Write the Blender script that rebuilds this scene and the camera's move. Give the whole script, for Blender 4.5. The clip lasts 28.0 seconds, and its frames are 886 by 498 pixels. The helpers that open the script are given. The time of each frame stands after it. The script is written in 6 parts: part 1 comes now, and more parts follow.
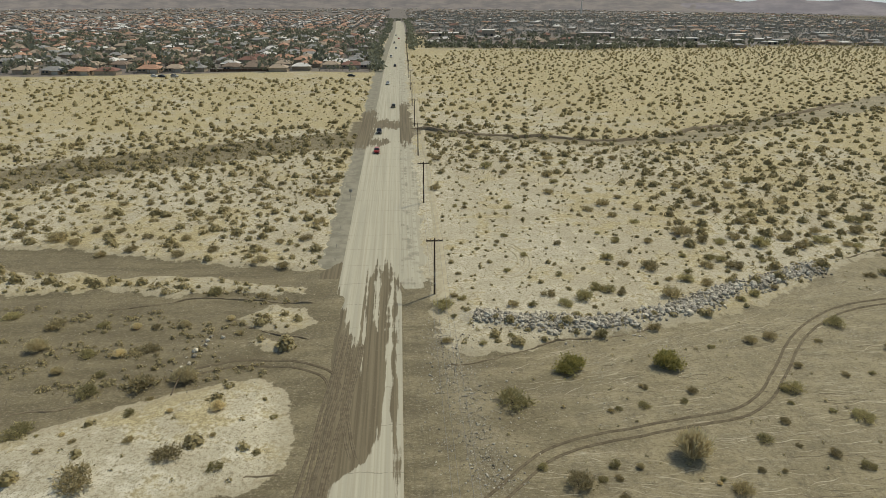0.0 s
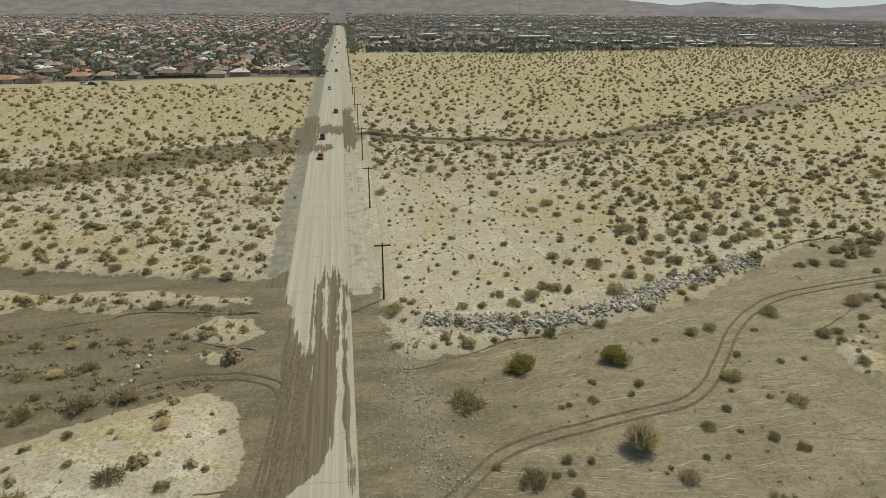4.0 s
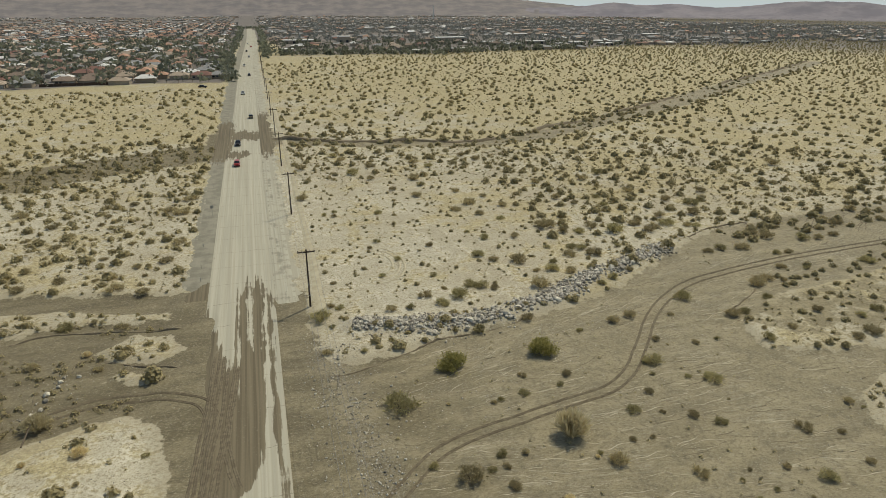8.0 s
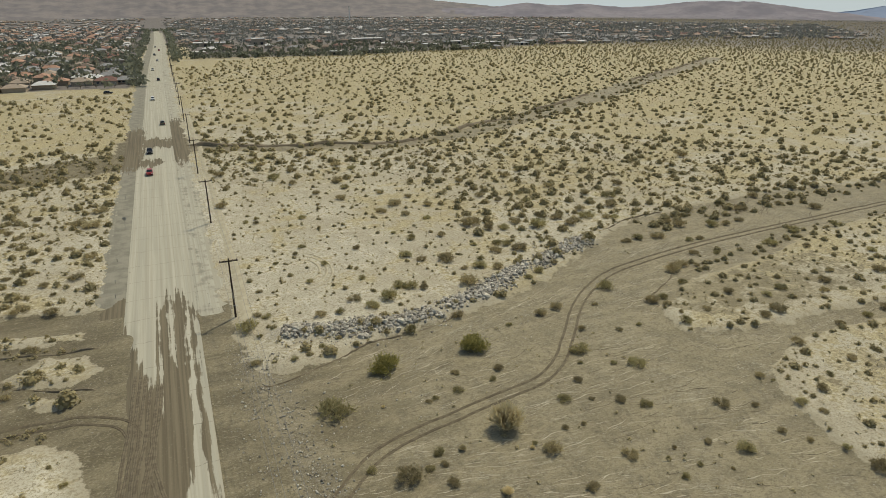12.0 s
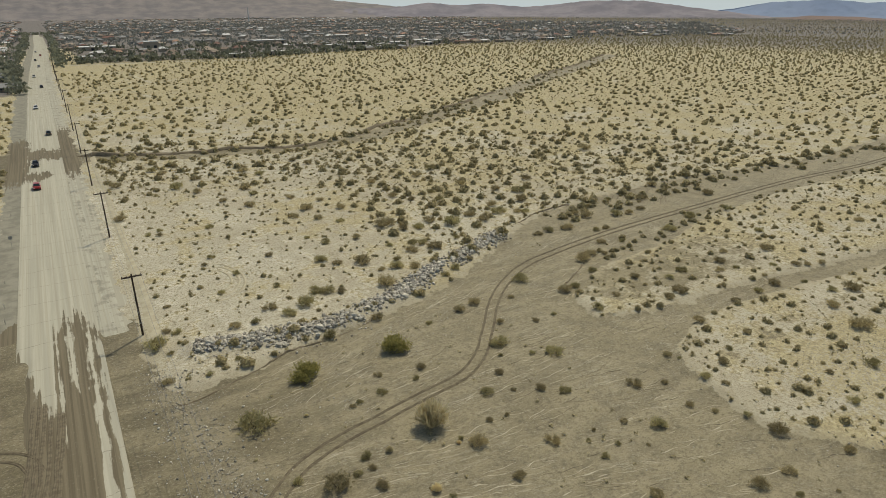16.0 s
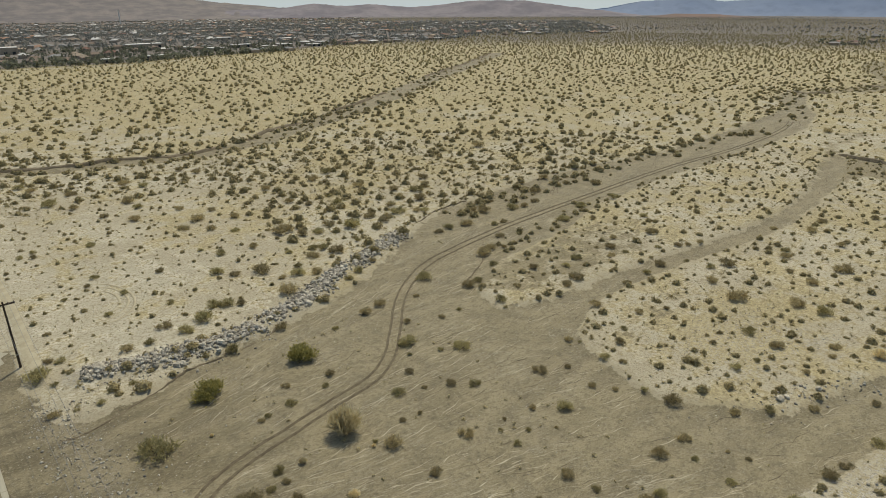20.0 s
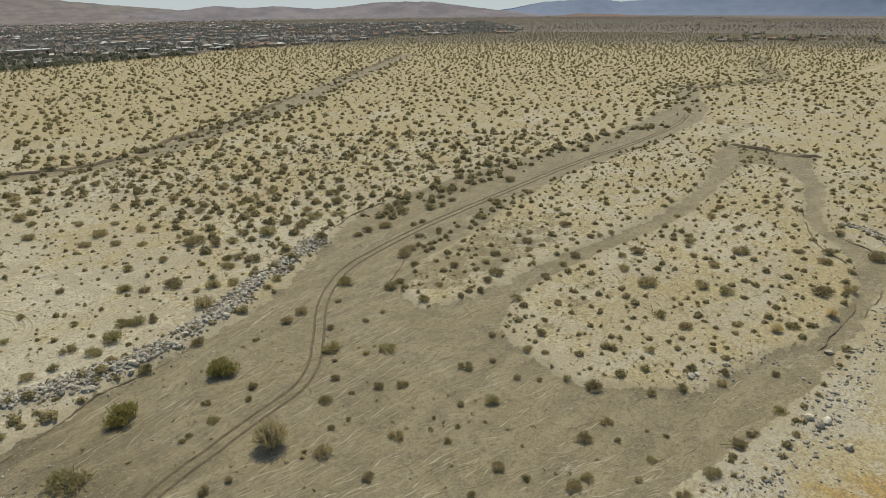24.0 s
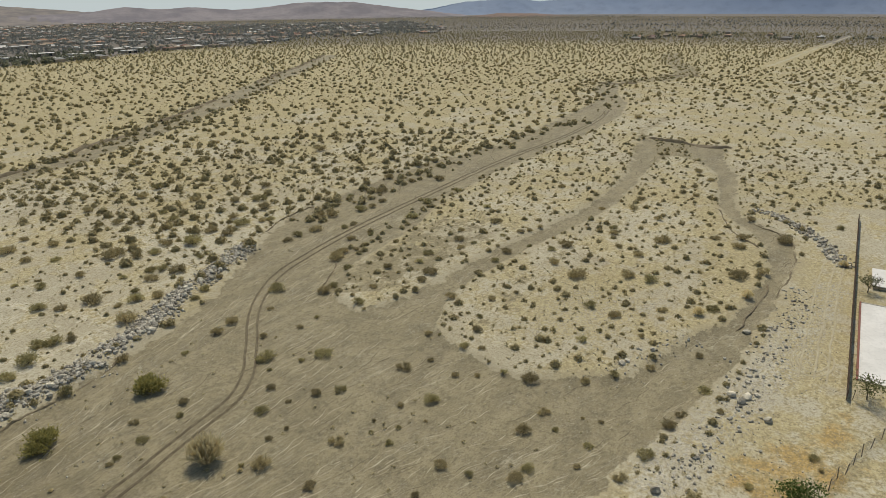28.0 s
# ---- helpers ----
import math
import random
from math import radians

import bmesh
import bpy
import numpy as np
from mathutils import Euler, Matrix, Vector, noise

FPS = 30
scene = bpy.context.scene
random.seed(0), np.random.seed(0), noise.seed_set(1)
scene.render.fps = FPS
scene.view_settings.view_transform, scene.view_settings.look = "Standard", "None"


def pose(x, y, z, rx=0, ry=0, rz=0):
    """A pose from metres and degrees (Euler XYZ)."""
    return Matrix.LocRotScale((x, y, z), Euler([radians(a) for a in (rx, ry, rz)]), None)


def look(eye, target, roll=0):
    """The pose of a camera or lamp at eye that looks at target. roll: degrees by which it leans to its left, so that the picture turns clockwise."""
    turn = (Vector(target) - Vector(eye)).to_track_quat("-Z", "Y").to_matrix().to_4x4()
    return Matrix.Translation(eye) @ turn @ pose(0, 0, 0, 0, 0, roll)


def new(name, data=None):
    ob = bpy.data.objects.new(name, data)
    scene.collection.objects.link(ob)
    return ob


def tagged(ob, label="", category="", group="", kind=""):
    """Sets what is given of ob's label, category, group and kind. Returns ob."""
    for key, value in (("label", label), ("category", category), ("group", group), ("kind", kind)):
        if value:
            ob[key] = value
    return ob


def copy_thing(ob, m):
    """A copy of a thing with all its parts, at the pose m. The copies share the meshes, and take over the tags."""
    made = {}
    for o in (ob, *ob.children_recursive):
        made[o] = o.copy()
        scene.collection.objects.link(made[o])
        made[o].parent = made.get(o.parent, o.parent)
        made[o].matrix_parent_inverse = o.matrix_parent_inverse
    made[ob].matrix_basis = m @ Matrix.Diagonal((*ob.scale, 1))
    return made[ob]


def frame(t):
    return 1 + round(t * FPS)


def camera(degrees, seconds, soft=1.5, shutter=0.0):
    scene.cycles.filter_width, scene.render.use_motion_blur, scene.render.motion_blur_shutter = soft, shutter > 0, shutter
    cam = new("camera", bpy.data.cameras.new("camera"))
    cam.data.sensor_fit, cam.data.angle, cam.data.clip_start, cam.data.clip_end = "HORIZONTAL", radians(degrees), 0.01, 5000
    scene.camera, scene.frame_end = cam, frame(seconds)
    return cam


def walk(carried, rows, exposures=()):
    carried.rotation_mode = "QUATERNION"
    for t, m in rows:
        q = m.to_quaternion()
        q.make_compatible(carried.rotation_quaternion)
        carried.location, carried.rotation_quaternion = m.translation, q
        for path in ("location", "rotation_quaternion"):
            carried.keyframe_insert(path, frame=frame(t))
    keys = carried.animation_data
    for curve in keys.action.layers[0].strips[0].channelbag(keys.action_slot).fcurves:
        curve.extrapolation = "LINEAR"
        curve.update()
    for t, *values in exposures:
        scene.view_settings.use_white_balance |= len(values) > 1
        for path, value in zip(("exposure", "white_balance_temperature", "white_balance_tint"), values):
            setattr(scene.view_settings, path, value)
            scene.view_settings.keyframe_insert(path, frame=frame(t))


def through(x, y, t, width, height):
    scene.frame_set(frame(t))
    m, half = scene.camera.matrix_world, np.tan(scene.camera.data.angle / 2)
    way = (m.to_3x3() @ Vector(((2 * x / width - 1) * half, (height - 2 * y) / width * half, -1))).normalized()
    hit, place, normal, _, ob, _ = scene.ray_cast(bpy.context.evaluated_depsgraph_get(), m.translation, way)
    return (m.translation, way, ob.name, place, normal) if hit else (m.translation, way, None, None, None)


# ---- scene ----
cam = camera(69.5, 28.0, soft=0.5)
EYE = (0.0, 0.0, 52.0)
# seconds, heading to the east of the road, tilt below level, roll
TURN = [
    (0, 3.87, 22.32, 0.37), (0.5, 4.66, 22.26, 0.40), (1, 5.07, 22.23, 0.45), (1.5, 5.35, 22.18, 0.43), (2, 5.58, 22.12, 0.41), (2.5, 6.04, 22.09, 0.45),
    (3, 6.92, 22.04, 0.46), (3.5, 8.03, 22.00, 0.42), (5.5, 10.91, 21.83, 0.32), (6, 11.80, 21.84, 0.28), (6.5, 12.60, 21.81, 0.26), (7, 13.63, 21.81, 0.26),
    (7.5, 14.74, 21.81, 0.24), (8, 16.08, 21.78, 0.19), (8.5, 17.09, 21.78, 0.17), (9, 18.19, 21.77, 0.13), (9.5, 19.05, 21.73, 0.08), (10, 19.64, 21.72, 0.06),
    (10.5, 20.41, 21.71, 0.12), (11, 21.31, 21.70, 0.10), (11.5, 22.18, 21.70, 0.09), (12, 23.07, 21.71, 0.07), (12.5, 24.17, 21.70, 0.05), (14.5, 28.33, 21.70, -0.05),
    (15, 29.30, 21.71, -0.07), (15.5, 30.23, 21.72, -0.03), (16, 31.16, 21.70, -0.08), (16.5, 32.27, 21.67, -0.16), (17, 33.57, 21.69, -0.14), (17.5, 35.04, 21.67, -0.22),
    (18, 36.44, 21.67, -0.29), (18.5, 37.37, 21.67, -0.24), (19, 38.41, 21.69, -0.29), (19.5, 39.39, 21.67, -0.32), (20, 40.58, 21.69, -0.30), (20.5, 41.62, 21.69, -0.36),
    (22.5, 44.95, 21.65, -0.42), (23, 45.92, 21.65, -0.33), (23.5, 46.94, 21.65, -0.43), (24, 48.26, 21.64, -0.51), (24.5, 49.60, 21.64, -0.55), (25, 50.80, 21.64, -0.61),
    (25.5, 52.03, 21.64, -0.68), (26, 53.04, 21.66, -0.70), (26.5, 53.54, 21.65, -0.70), (27, 54.01, 21.67, -0.66), (27.5, 54.41, 21.69, -0.62), (28, 54.74, 21.69, -0.65),
]
walk(cam, [(t, pose(*EYE, 90 - tilt, 0, -heading) @ pose(0, 0, 0, 0, 0, roll)) for t, heading, tilt, roll in TURN],
     exposures=[(0, -0.03, 7350, 4), (28, -0.04, 7350, 6)])

# ---- light: a high sun from the north-east of the road, thin bright haze ----
SUN_EL, SUN_AZ = 56.0, 53.0
sun_way = Vector((math.sin(radians(SUN_AZ)) * math.cos(radians(SUN_EL)), math.cos(radians(SUN_AZ)) * math.cos(radians(SUN_EL)), math.sin(radians(SUN_EL))))
sun_data = bpy.data.lights.new("sun", "SUN")
sun_data.energy, sun_data.angle, sun_data.color = 2.95, radians(0.6), (1.0, 0.95, 0.84)
sun = new("sun", sun_data)
sun.matrix_world = look(sun_way * 200, (0, 0, 0))
world = bpy.data.worlds.new("sky")
scene.world = world
world.use_nodes = True
wn = world.node_tree
sky = wn.nodes.new("ShaderNodeTexSky")
sky.sky_type, sky.sun_disc, sky.sun_elevation, sky.sun_rotation = "NISHITA", False, radians(SUN_EL), radians(SUN_AZ)
sky.air_density, sky.dust_density = 1.0, 0.8
wn.links.new(sky.outputs[0], wn.nodes["Background"].inputs[0])
wn.nodes["Background"].inputs[1].default_value = 0.115


# ---- materials ----
def material(name, rough=0.9, metal=0.0):
    m = bpy.data.materials.new(name)
    m.use_nodes = True
    b = m.node_tree.nodes["Principled BSDF"]
    b.inputs["Roughness"].default_value, b.inputs["Metallic"].default_value = rough, metal
    b.inputs["Specular IOR Level"].default_value = 0.25
    return m, m.node_tree, b


def node(nt, kind, **values):
    n = nt.nodes.new("ShaderNode" + kind)
    for key, value in values.items():
        if key in n.inputs:
            n.inputs[key].default_value = value
    return n


def spots(nt, scale, detail=4.0, rough=0.6, stretch=(1, 1, 1), turn=0.0):
    """Noise in world metres; scale is in waves a metre."""
    pos = nt.nodes.new("ShaderNodeNewGeometry").outputs["Position"]
    mp = node(nt, "Mapping", Scale=stretch, Rotation=(0, 0, turn))
    nt.links.new(pos, mp.inputs["Vector"])
    n = node(nt, "TexNoise", Scale=scale, Detail=detail, Roughness=rough)
    nt.links.new(mp.outputs[0], n.inputs["Vector"])
    return n.outputs["Fac"]


def ramp(nt, fac, lo, hi, to0=0.0, to1=1.0):
    n = node(nt, "MapRange")
    n.interpolation_type = "SMOOTHSTEP"
    n.inputs["From Min"].default_value, n.inputs["From Max"].default_value = lo, hi
    n.inputs["To Min"].default_value, n.inputs["To Max"].default_value = to0, to1
    nt.links.new(fac, n.inputs["Value"])
    return n.outputs[0]


def mix(nt, fac, a, b):
    n = nt.nodes.new("ShaderNodeMix")
    n.data_type = "RGBA"
    for s, v in ((0, fac), (6, a), (7, b)):
        if isinstance(v, (tuple, float, int)):
            n.inputs[s].default_value = (*v, 1) if isinstance(v, tuple) else v
        else:
            nt.links.new(v, n.inputs[s])
    return n.outputs[2]


def calc(nt, op, a, b=0.0):
    n = nt.nodes.new("ShaderNodeMath")
    n.operation = op
    for s, v in ((0, a), (1, b)):
        if isinstance(v, (float, int)):
            n.inputs[s].default_value = v
        else:
            nt.links.new(v, n.inputs[s])
    return n.outputs[0]


def attribute(nt, name):
    n = nt.nodes.new("ShaderNodeAttribute")
    n.attribute_name = name
    return n.outputs["Fac"]


def relief(nt, b, height, strength=0.4, distance=0.1):
    n = node(nt, "Bump", Strength=strength, Distance=distance)
    nt.links.new(height, n.inputs["Height"])
    nt.links.new(n.outputs[0], b.inputs["Normal"])


def plain(name, a, b_col, scale=2.0, rough=0.85, metal=0.0, bump=0.2, per_object=0.0):
    """A two-tone surface: broad stains, fine grain and, if asked, a change from piece to piece."""
    m, nt, b = material(name, rough, metal)
    col = mix(nt, ramp(nt, spots(nt, scale), 0.35, 0.65), a, b_col)
    fine = spots(nt, scale * 9, 3)
    col = mix(nt, ramp(nt, fine, 0.45, 0.75, 0.0, 0.35), col, tuple(v * 0.6 for v in a))
    if per_object:
        hs = node(nt, "HueSaturation")
        rnd = nt.nodes.new("ShaderNodeObjectInfo").outputs["Random"]
        nt.links.new(calc(nt, "ADD", calc(nt, "MULTIPLY", rnd, per_object), 1.0 - per_object / 2), hs.inputs["Value"])
        nt.links.new(col, hs.inputs["Color"])
        col = hs.outputs[0]
    nt.links.new(col, b.inputs["Base Color"])
    if bump:
        relief(nt, b, fine, bump, 0.05)
    return m


def flow_noise(nt, scale, along, across, centre, detail=5.0, bend=0.6):
    """Noise drawn out along water that fans out from a crossing."""
    pos = nt.nodes.new("ShaderNodeNewGeometry").outputs["Position"]
    xyz = nt.nodes.new("ShaderNodeSeparateXYZ")
    nt.links.new(pos, xyz.inputs[0])
    dx, dy = calc(nt, "SUBTRACT", xyz.outputs[0], centre[0]), calc(nt, "SUBTRACT", xyz.outputs[1], centre[1])
    rad = calc(nt, "POWER", calc(nt, "ADD", calc(nt, "MULTIPLY", dx, dx), calc(nt, "MULTIPLY", dy, dy)), 0.5)
    ang = calc(nt, "ARCTAN2", dy, dx)
    both = nt.nodes.new("ShaderNodeCombineXYZ")
    nt.links.new(calc(nt, "MULTIPLY", rad, along), both.inputs[0])
    nt.links.new(calc(nt, "MULTIPLY", ang, across), both.inputs[1])
    n = node(nt, "TexNoise", Scale=scale, Detail=detail, Roughness=0.62, Distortion=bend)
    nt.links.new(both.outputs[0], n.inputs["Vector"])
    return n.outputs["Fac"]


def ground_material():
    m, nt, b = material("desert_ground", 0.95)
    big, wide, mid, fine, grit = spots(nt, 0.03), spots(nt, 0.09, 4), spots(nt, 0.25), spots(nt, 1.3, 5, 0.65), spots(nt, 5.0, 3, 0.75)
    centred = lambda v, k: calc(nt, "MULTIPLY", calc(nt, "SUBTRACT", v, 0.5), k)
    sand = mix(nt, ramp(nt, big, 0.4, 0.6), (0.475, 0.432, 0.322), (0.415, 0.368, 0.262))
    sand = mix(nt, ramp(nt, calc(nt, "ADD", mid, centred(wide, 0.8)), 0.48, 0.62, 0.0, 0.75), sand, (0.62, 0.582, 0.467))
    sand = mix(nt, ramp(nt, fine, 0.50, 0.66, 0.0, 0.55), sand, (0.30, 0.255, 0.17))
    # dried yellow grass
    dry = calc(nt, "ADD", attribute(nt, "dry"), centred(wide, 2.2))
    dry = calc(nt, "ADD", calc(nt, "ADD", dry, centred(mid, 2.4)), centred(fine, 1.6))
    sand = mix(nt, ramp(nt, dry, 0.15, 0.7, 0.0, 0.9), sand, mix(nt, ramp(nt, fine, 0.42, 0.6), (0.45, 0.377, 0.207), (0.33, 0.272, 0.14)))
    orange = ramp(nt, calc(nt, "ADD", attribute(nt, "orange"), centred(mid, 2.0)), 0.35, 0.75, 0.0, 0.85)
    sand = mix(nt, orange, sand, mix(nt, ramp(nt, fine, 0.4, 0.6), (0.46, 0.30, 0.10), (0.30, 0.215, 0.09)))
    gravel = spots(nt, 2.6, 6, 0.75)
    sand = mix(nt, ramp(nt, gravel, 0.52, 0.61, 0.0, 0.7), sand, (0.235, 0.198, 0.135))
    sand = mix(nt, ramp(nt, gravel, 0.44, 0.35, 0.0, 0.5), sand, (0.60, 0.565, 0.46))
    # seedlings, twigs and pebbles
    tuft = spots(nt, 0.8, 3, 0.8)
    sand = mix(nt, ramp(nt, tuft, 0.60, 0.66, 0.0, 0.6), sand, (0.19, 0.16, 0.09))
    sand = mix(nt, ramp(nt, grit, 0.58, 0.66, 0.0, 0.75), sand, (0.15, 0.125, 0.08))
    sand = mix(nt, ramp(nt, grit, 0.38, 0.31, 0.0, 0.7), sand, (0.64, 0.61, 0.52))
    # silt of the flood, with pale threads where the water ran
    flow = spots(nt, 0.16, 6, 0.65, (0.4, 1.6, 1), 0.1)
    thread = flow_noise(nt, 1.0, 0.04, 30.0, (-25, 62), 6.0, 0.9)
    hair = flow_noise(nt, 1.0, 0.11, 90.0, (-30, 66), 5.0, 0.8)
    ridge_of = lambda v: calc(nt, "ABSOLUTE", calc(nt, "SUBTRACT", v, 0.5))
    mud = mix(nt, ramp(nt, flow, 0.40, 0.60), (0.152, 0.127, 0.074), (0.25, 0.212, 0.13))
    sep = nt.nodes.new("ShaderNodeSeparateXYZ")
    nt.links.new(nt.nodes.new("ShaderNodeNewGeometry").outputs["Position"], sep.inputs[0])
    eastward = ramp(nt, sep.outputs[0], 6.0, 22.0)
    # the silt has dried paler on the open flats
    mud = mix(nt, calc(nt, "MULTIPLY", ramp(nt, sep.outputs[0], 0.0, 45.0), 0.4), mud, (0.367, 0.316, 0.199))
    # still wet and darker west of the road
    mud = mix(nt, ramp(nt, calc(nt, "ADD", sep.outputs[0], centred(wide, 60.0)), -6.0, -22.0, 0.0, 0.3), mud, (0.113, 0.092, 0.053))
    mud = mix(nt, ramp(nt, calc(nt, "ADD", mid, centred(wide, 0.7)), 0.45, 0.65, 0.0, 0.4), mud, (0.145, 0.121, 0.077))
    mud = mix(nt, ramp(nt, fine, 0.48, 0.66, 0.0, 0.55), mud, (0.122, 0.100, 0.065))
    grain = spots(nt, 3.2, 6, 0.75, (0.8, 1.3, 1))
    mud = mix(nt, ramp(nt, grain, 0.53, 0.63, 0.0, 0.6), mud, (0.102, 0.085, 0.055))
    mud = mix(nt, ramp(nt, grain, 0.47, 0.37, 0.0, 0.65), mud, (0.333, 0.294, 0.206))
    pale = calc(nt, "MULTIPLY", ramp(nt, ridge_of(thread), 0.007, 0.001), ramp(nt, wide, 0.46, 0.58))
    mud = mix(nt, calc(nt, "MULTIPLY", calc(nt, "MULTIPLY", pale, eastward), 0.75), mud, (0.421, 0.388, 0.287))
    faint = calc(nt, "MULTIPLY", ramp(nt, ridge_of(hair), 0.02, 0.004), ramp(nt, wide, 0.42, 0.6))
    mud = mix(nt, calc(nt, "MULTIPLY", calc(nt, "MULTIPLY", faint, eastward), 0.5), mud, (0.323, 0.289, 0.206))
    mud = mix(nt, ramp(nt, grit, 0.62, 0.69, 0.0, 0.6), mud, (0.083, 0.068, 0.045))
    mud = mix(nt, calc(nt, "MULTIPLY", ramp(nt, grit, 0.36, 0.30, 0.0, 0.8), ramp(nt, mid, 0.48, 0.6)), mud, (0.469, 0.438, 0.354))
    edge = calc(nt, "ADD", attribute(nt, "mud"), centred(mid, 4.6))
    edge = calc(nt, "ADD", edge, centred(wide, 3.0))
    edge = calc(nt, "ADD", edge, centred(fine, 1.3))
    fac = ramp(nt, edge, -0.12, 0.25)
    # a lighter crust where the silt thins out
    col = mix(nt, ramp(nt, edge, -3.6, 0.2, 0.0, 0.58), sand, (0.335, 0.29, 0.195))
    col = mix(nt, fac, col, mud)
    silt = calc(nt, "ADD", attribute(nt, "silt"), centred(mid, 1.6))
    silt = calc(nt, "ADD", silt, centred(fine, 0.8))
    col = mix(nt, ramp(nt, silt, 0.3, 0.65, 0.0, 0.9), col, mud)
    # scrub tone of the ground; its mauve grey has distance haze painted in
    col = mix(nt, ramp(nt, calc(nt, "ADD", attribute(nt, "scrub"), centred(wide, 0.9)), 0.25, 0.8, 0.0, 0.9), col, mix(nt, ramp(nt, mid, 0.4, 0.6), (0.135, 0.119, 0.112), (0.19, 0.167, 0.15)))
    stony = calc(nt, "MULTIPLY", ramp(nt, attribute(nt, "stony"), 0.2, 0.8), ramp(nt, spots(nt, 2.2, 4, 0.8), 0.5, 0.58))
    col = mix(nt, stony, col, mix(nt, ramp(nt, grit, 0.4, 0.6), (0.20, 0.185, 0.155), (0.52, 0.49, 0.42)))
    nt.links.new(col, b.inputs["Base Color"])
    nt.links.new(calc(nt, "SUBTRACT", 0.95, calc(nt, "MULTIPLY", fac, 0.15)), b.inputs["Roughness"])
    relief(nt, b, calc(nt, "ADD", calc(nt, "MULTIPLY", fine, 0.6), calc(nt, "MULTIPLY", grit, 0.4)), 0.65, 0.3)
    return m


def road_material():
    m, nt, b = material("silted_asphalt", 0.9)
    along = spots(nt, 0.5, 5, 0.6, (2.2, 0.035, 1))
    lane = spots(nt, 1.2, 3, 0.5, (2.0, 0.01, 1))
    mid, fine = spots(nt, 0.35), spots(nt, 3.5, 4, 0.7)
    dust = mix(nt, ramp(nt, along, 0.35, 0.65), (0.375, 0.352, 0.274), (0.455, 0.425, 0.33))
    dust = mix(nt, ramp(nt, lane, 0.45, 0.62, 0.0, 0.4), dust, (0.32, 0.287, 0.21))
    dust = mix(nt, ramp(nt, fine, 0.55, 0.75, 0.0, 0.3), dust, (0.26, 0.24, 0.19))
    grey = mix(nt, ramp(nt, mid, 0.35, 0.65), (0.20, 0.185, 0.14), (0.275, 0.255, 0.195))
    patchy = calc(nt, "ADD", calc(nt, "MULTIPLY", calc(nt, "SUBTRACT", along, 0.5), 1.0), calc(nt, "MULTIPLY", calc(nt, "SUBTRACT", mid, 0.5), 1.3))
    dust = mix(nt, ramp(nt, calc(nt, "ADD", attribute(nt, "worn"), patchy), 0.35, 0.6), dust, grey)
    rut = spots(nt, 0.8, 5, 0.6, (2.6, 0.03, 1), 0.03)
    mud = mix(nt, ramp(nt, rut, 0.36, 0.64), (0.125, 0.102, 0.065), (0.185, 0.154, 0.10))
    mud = mix(nt, ramp(nt, fine, 0.55, 0.8, 0.0, 0.4), mud, (0.10, 0.082, 0.06))
    streak = spots(nt, 0.55, 6, 0.62, (3.0, 0.16, 1))
    edge = calc(nt, "ADD", attribute(nt, "mud"), calc(nt, "MULTIPLY", calc(nt, "SUBTRACT", streak, 0.5), 4.2))
    edge = calc(nt, "ADD", edge, calc(nt, "MULTIPLY", calc(nt, "SUBTRACT", mid, 0.5), 1.6))
    fac = calc(nt, "MULTIPLY", ramp(nt, edge, -0.22, 0.24), ramp(nt, fine, 0.25, 0.42, 0.72, 1.0))
    xyz = nt.nodes.new("ShaderNodeSeparateXYZ")
    nt.links.new(nt.nodes.new("ShaderNodeNewGeometry").outputs["Position"], xyz.inputs[0])
    crack = calc(nt, "FRACT", calc(nt, "DIVIDE", calc(nt, "ADD", xyz.outputs[1], calc(nt, "MULTIPLY", mid, 1.6)), 8.5))
    crack = calc(nt, "MULTIPLY", ramp(nt, crack, 0.016, 0.006), ramp(nt, fine, 0.3, 0.5))
    dust = mix(nt, calc(nt, "MULTIPLY", crack, 0.6), dust, (0.15, 0.135, 0.10))
    nt.links.new(mix(nt, fac, dust, mud), b.inputs["Base Color"])
    relief(nt, b, calc(nt, "ADD", rut, calc(nt, "MULTIPLY", fac, 0.3)), 0.25, 0.1)
    return m


def leaf_material(name, a, c, through=0.45, vary=0.5):
    """Thin leaves: part of the light comes through them."""
    m, nt, b = material(name, 0.8)
    rnd = nt.nodes.new("ShaderNodeObjectInfo").outputs["Random"]
    isl = nt.nodes.new("ShaderNodeNewGeometry").outputs["Random Per Island"]
    col = mix(nt, isl, a, c)
    hs = node(nt, "HueSaturation", Saturation=0.95)
    nt.links.new(calc(nt, "ADD", calc(nt, "MULTIPLY", rnd, vary), 1.0 - vary / 2), hs.inputs["Value"])
    nt.links.new(col, hs.inputs["Color"])
    nt.links.new(hs.outputs[0], b.inputs["Base Color"])
    glow = nt.nodes.new("ShaderNodeBsdfTranslucent")
    nt.links.new(hs.outputs[0], glow.inputs["Color"])
    both = nt.nodes.new("ShaderNodeMixShader")
    both.inputs[0].default_value = through
    nt.links.new(b.outputs[0], both.inputs[1])
    nt.links.new(glow.outputs[0], both.inputs[2])
    nt.links.new(both.outputs[0], nt.nodes["Material Output"].inputs["Surface"])
    return m


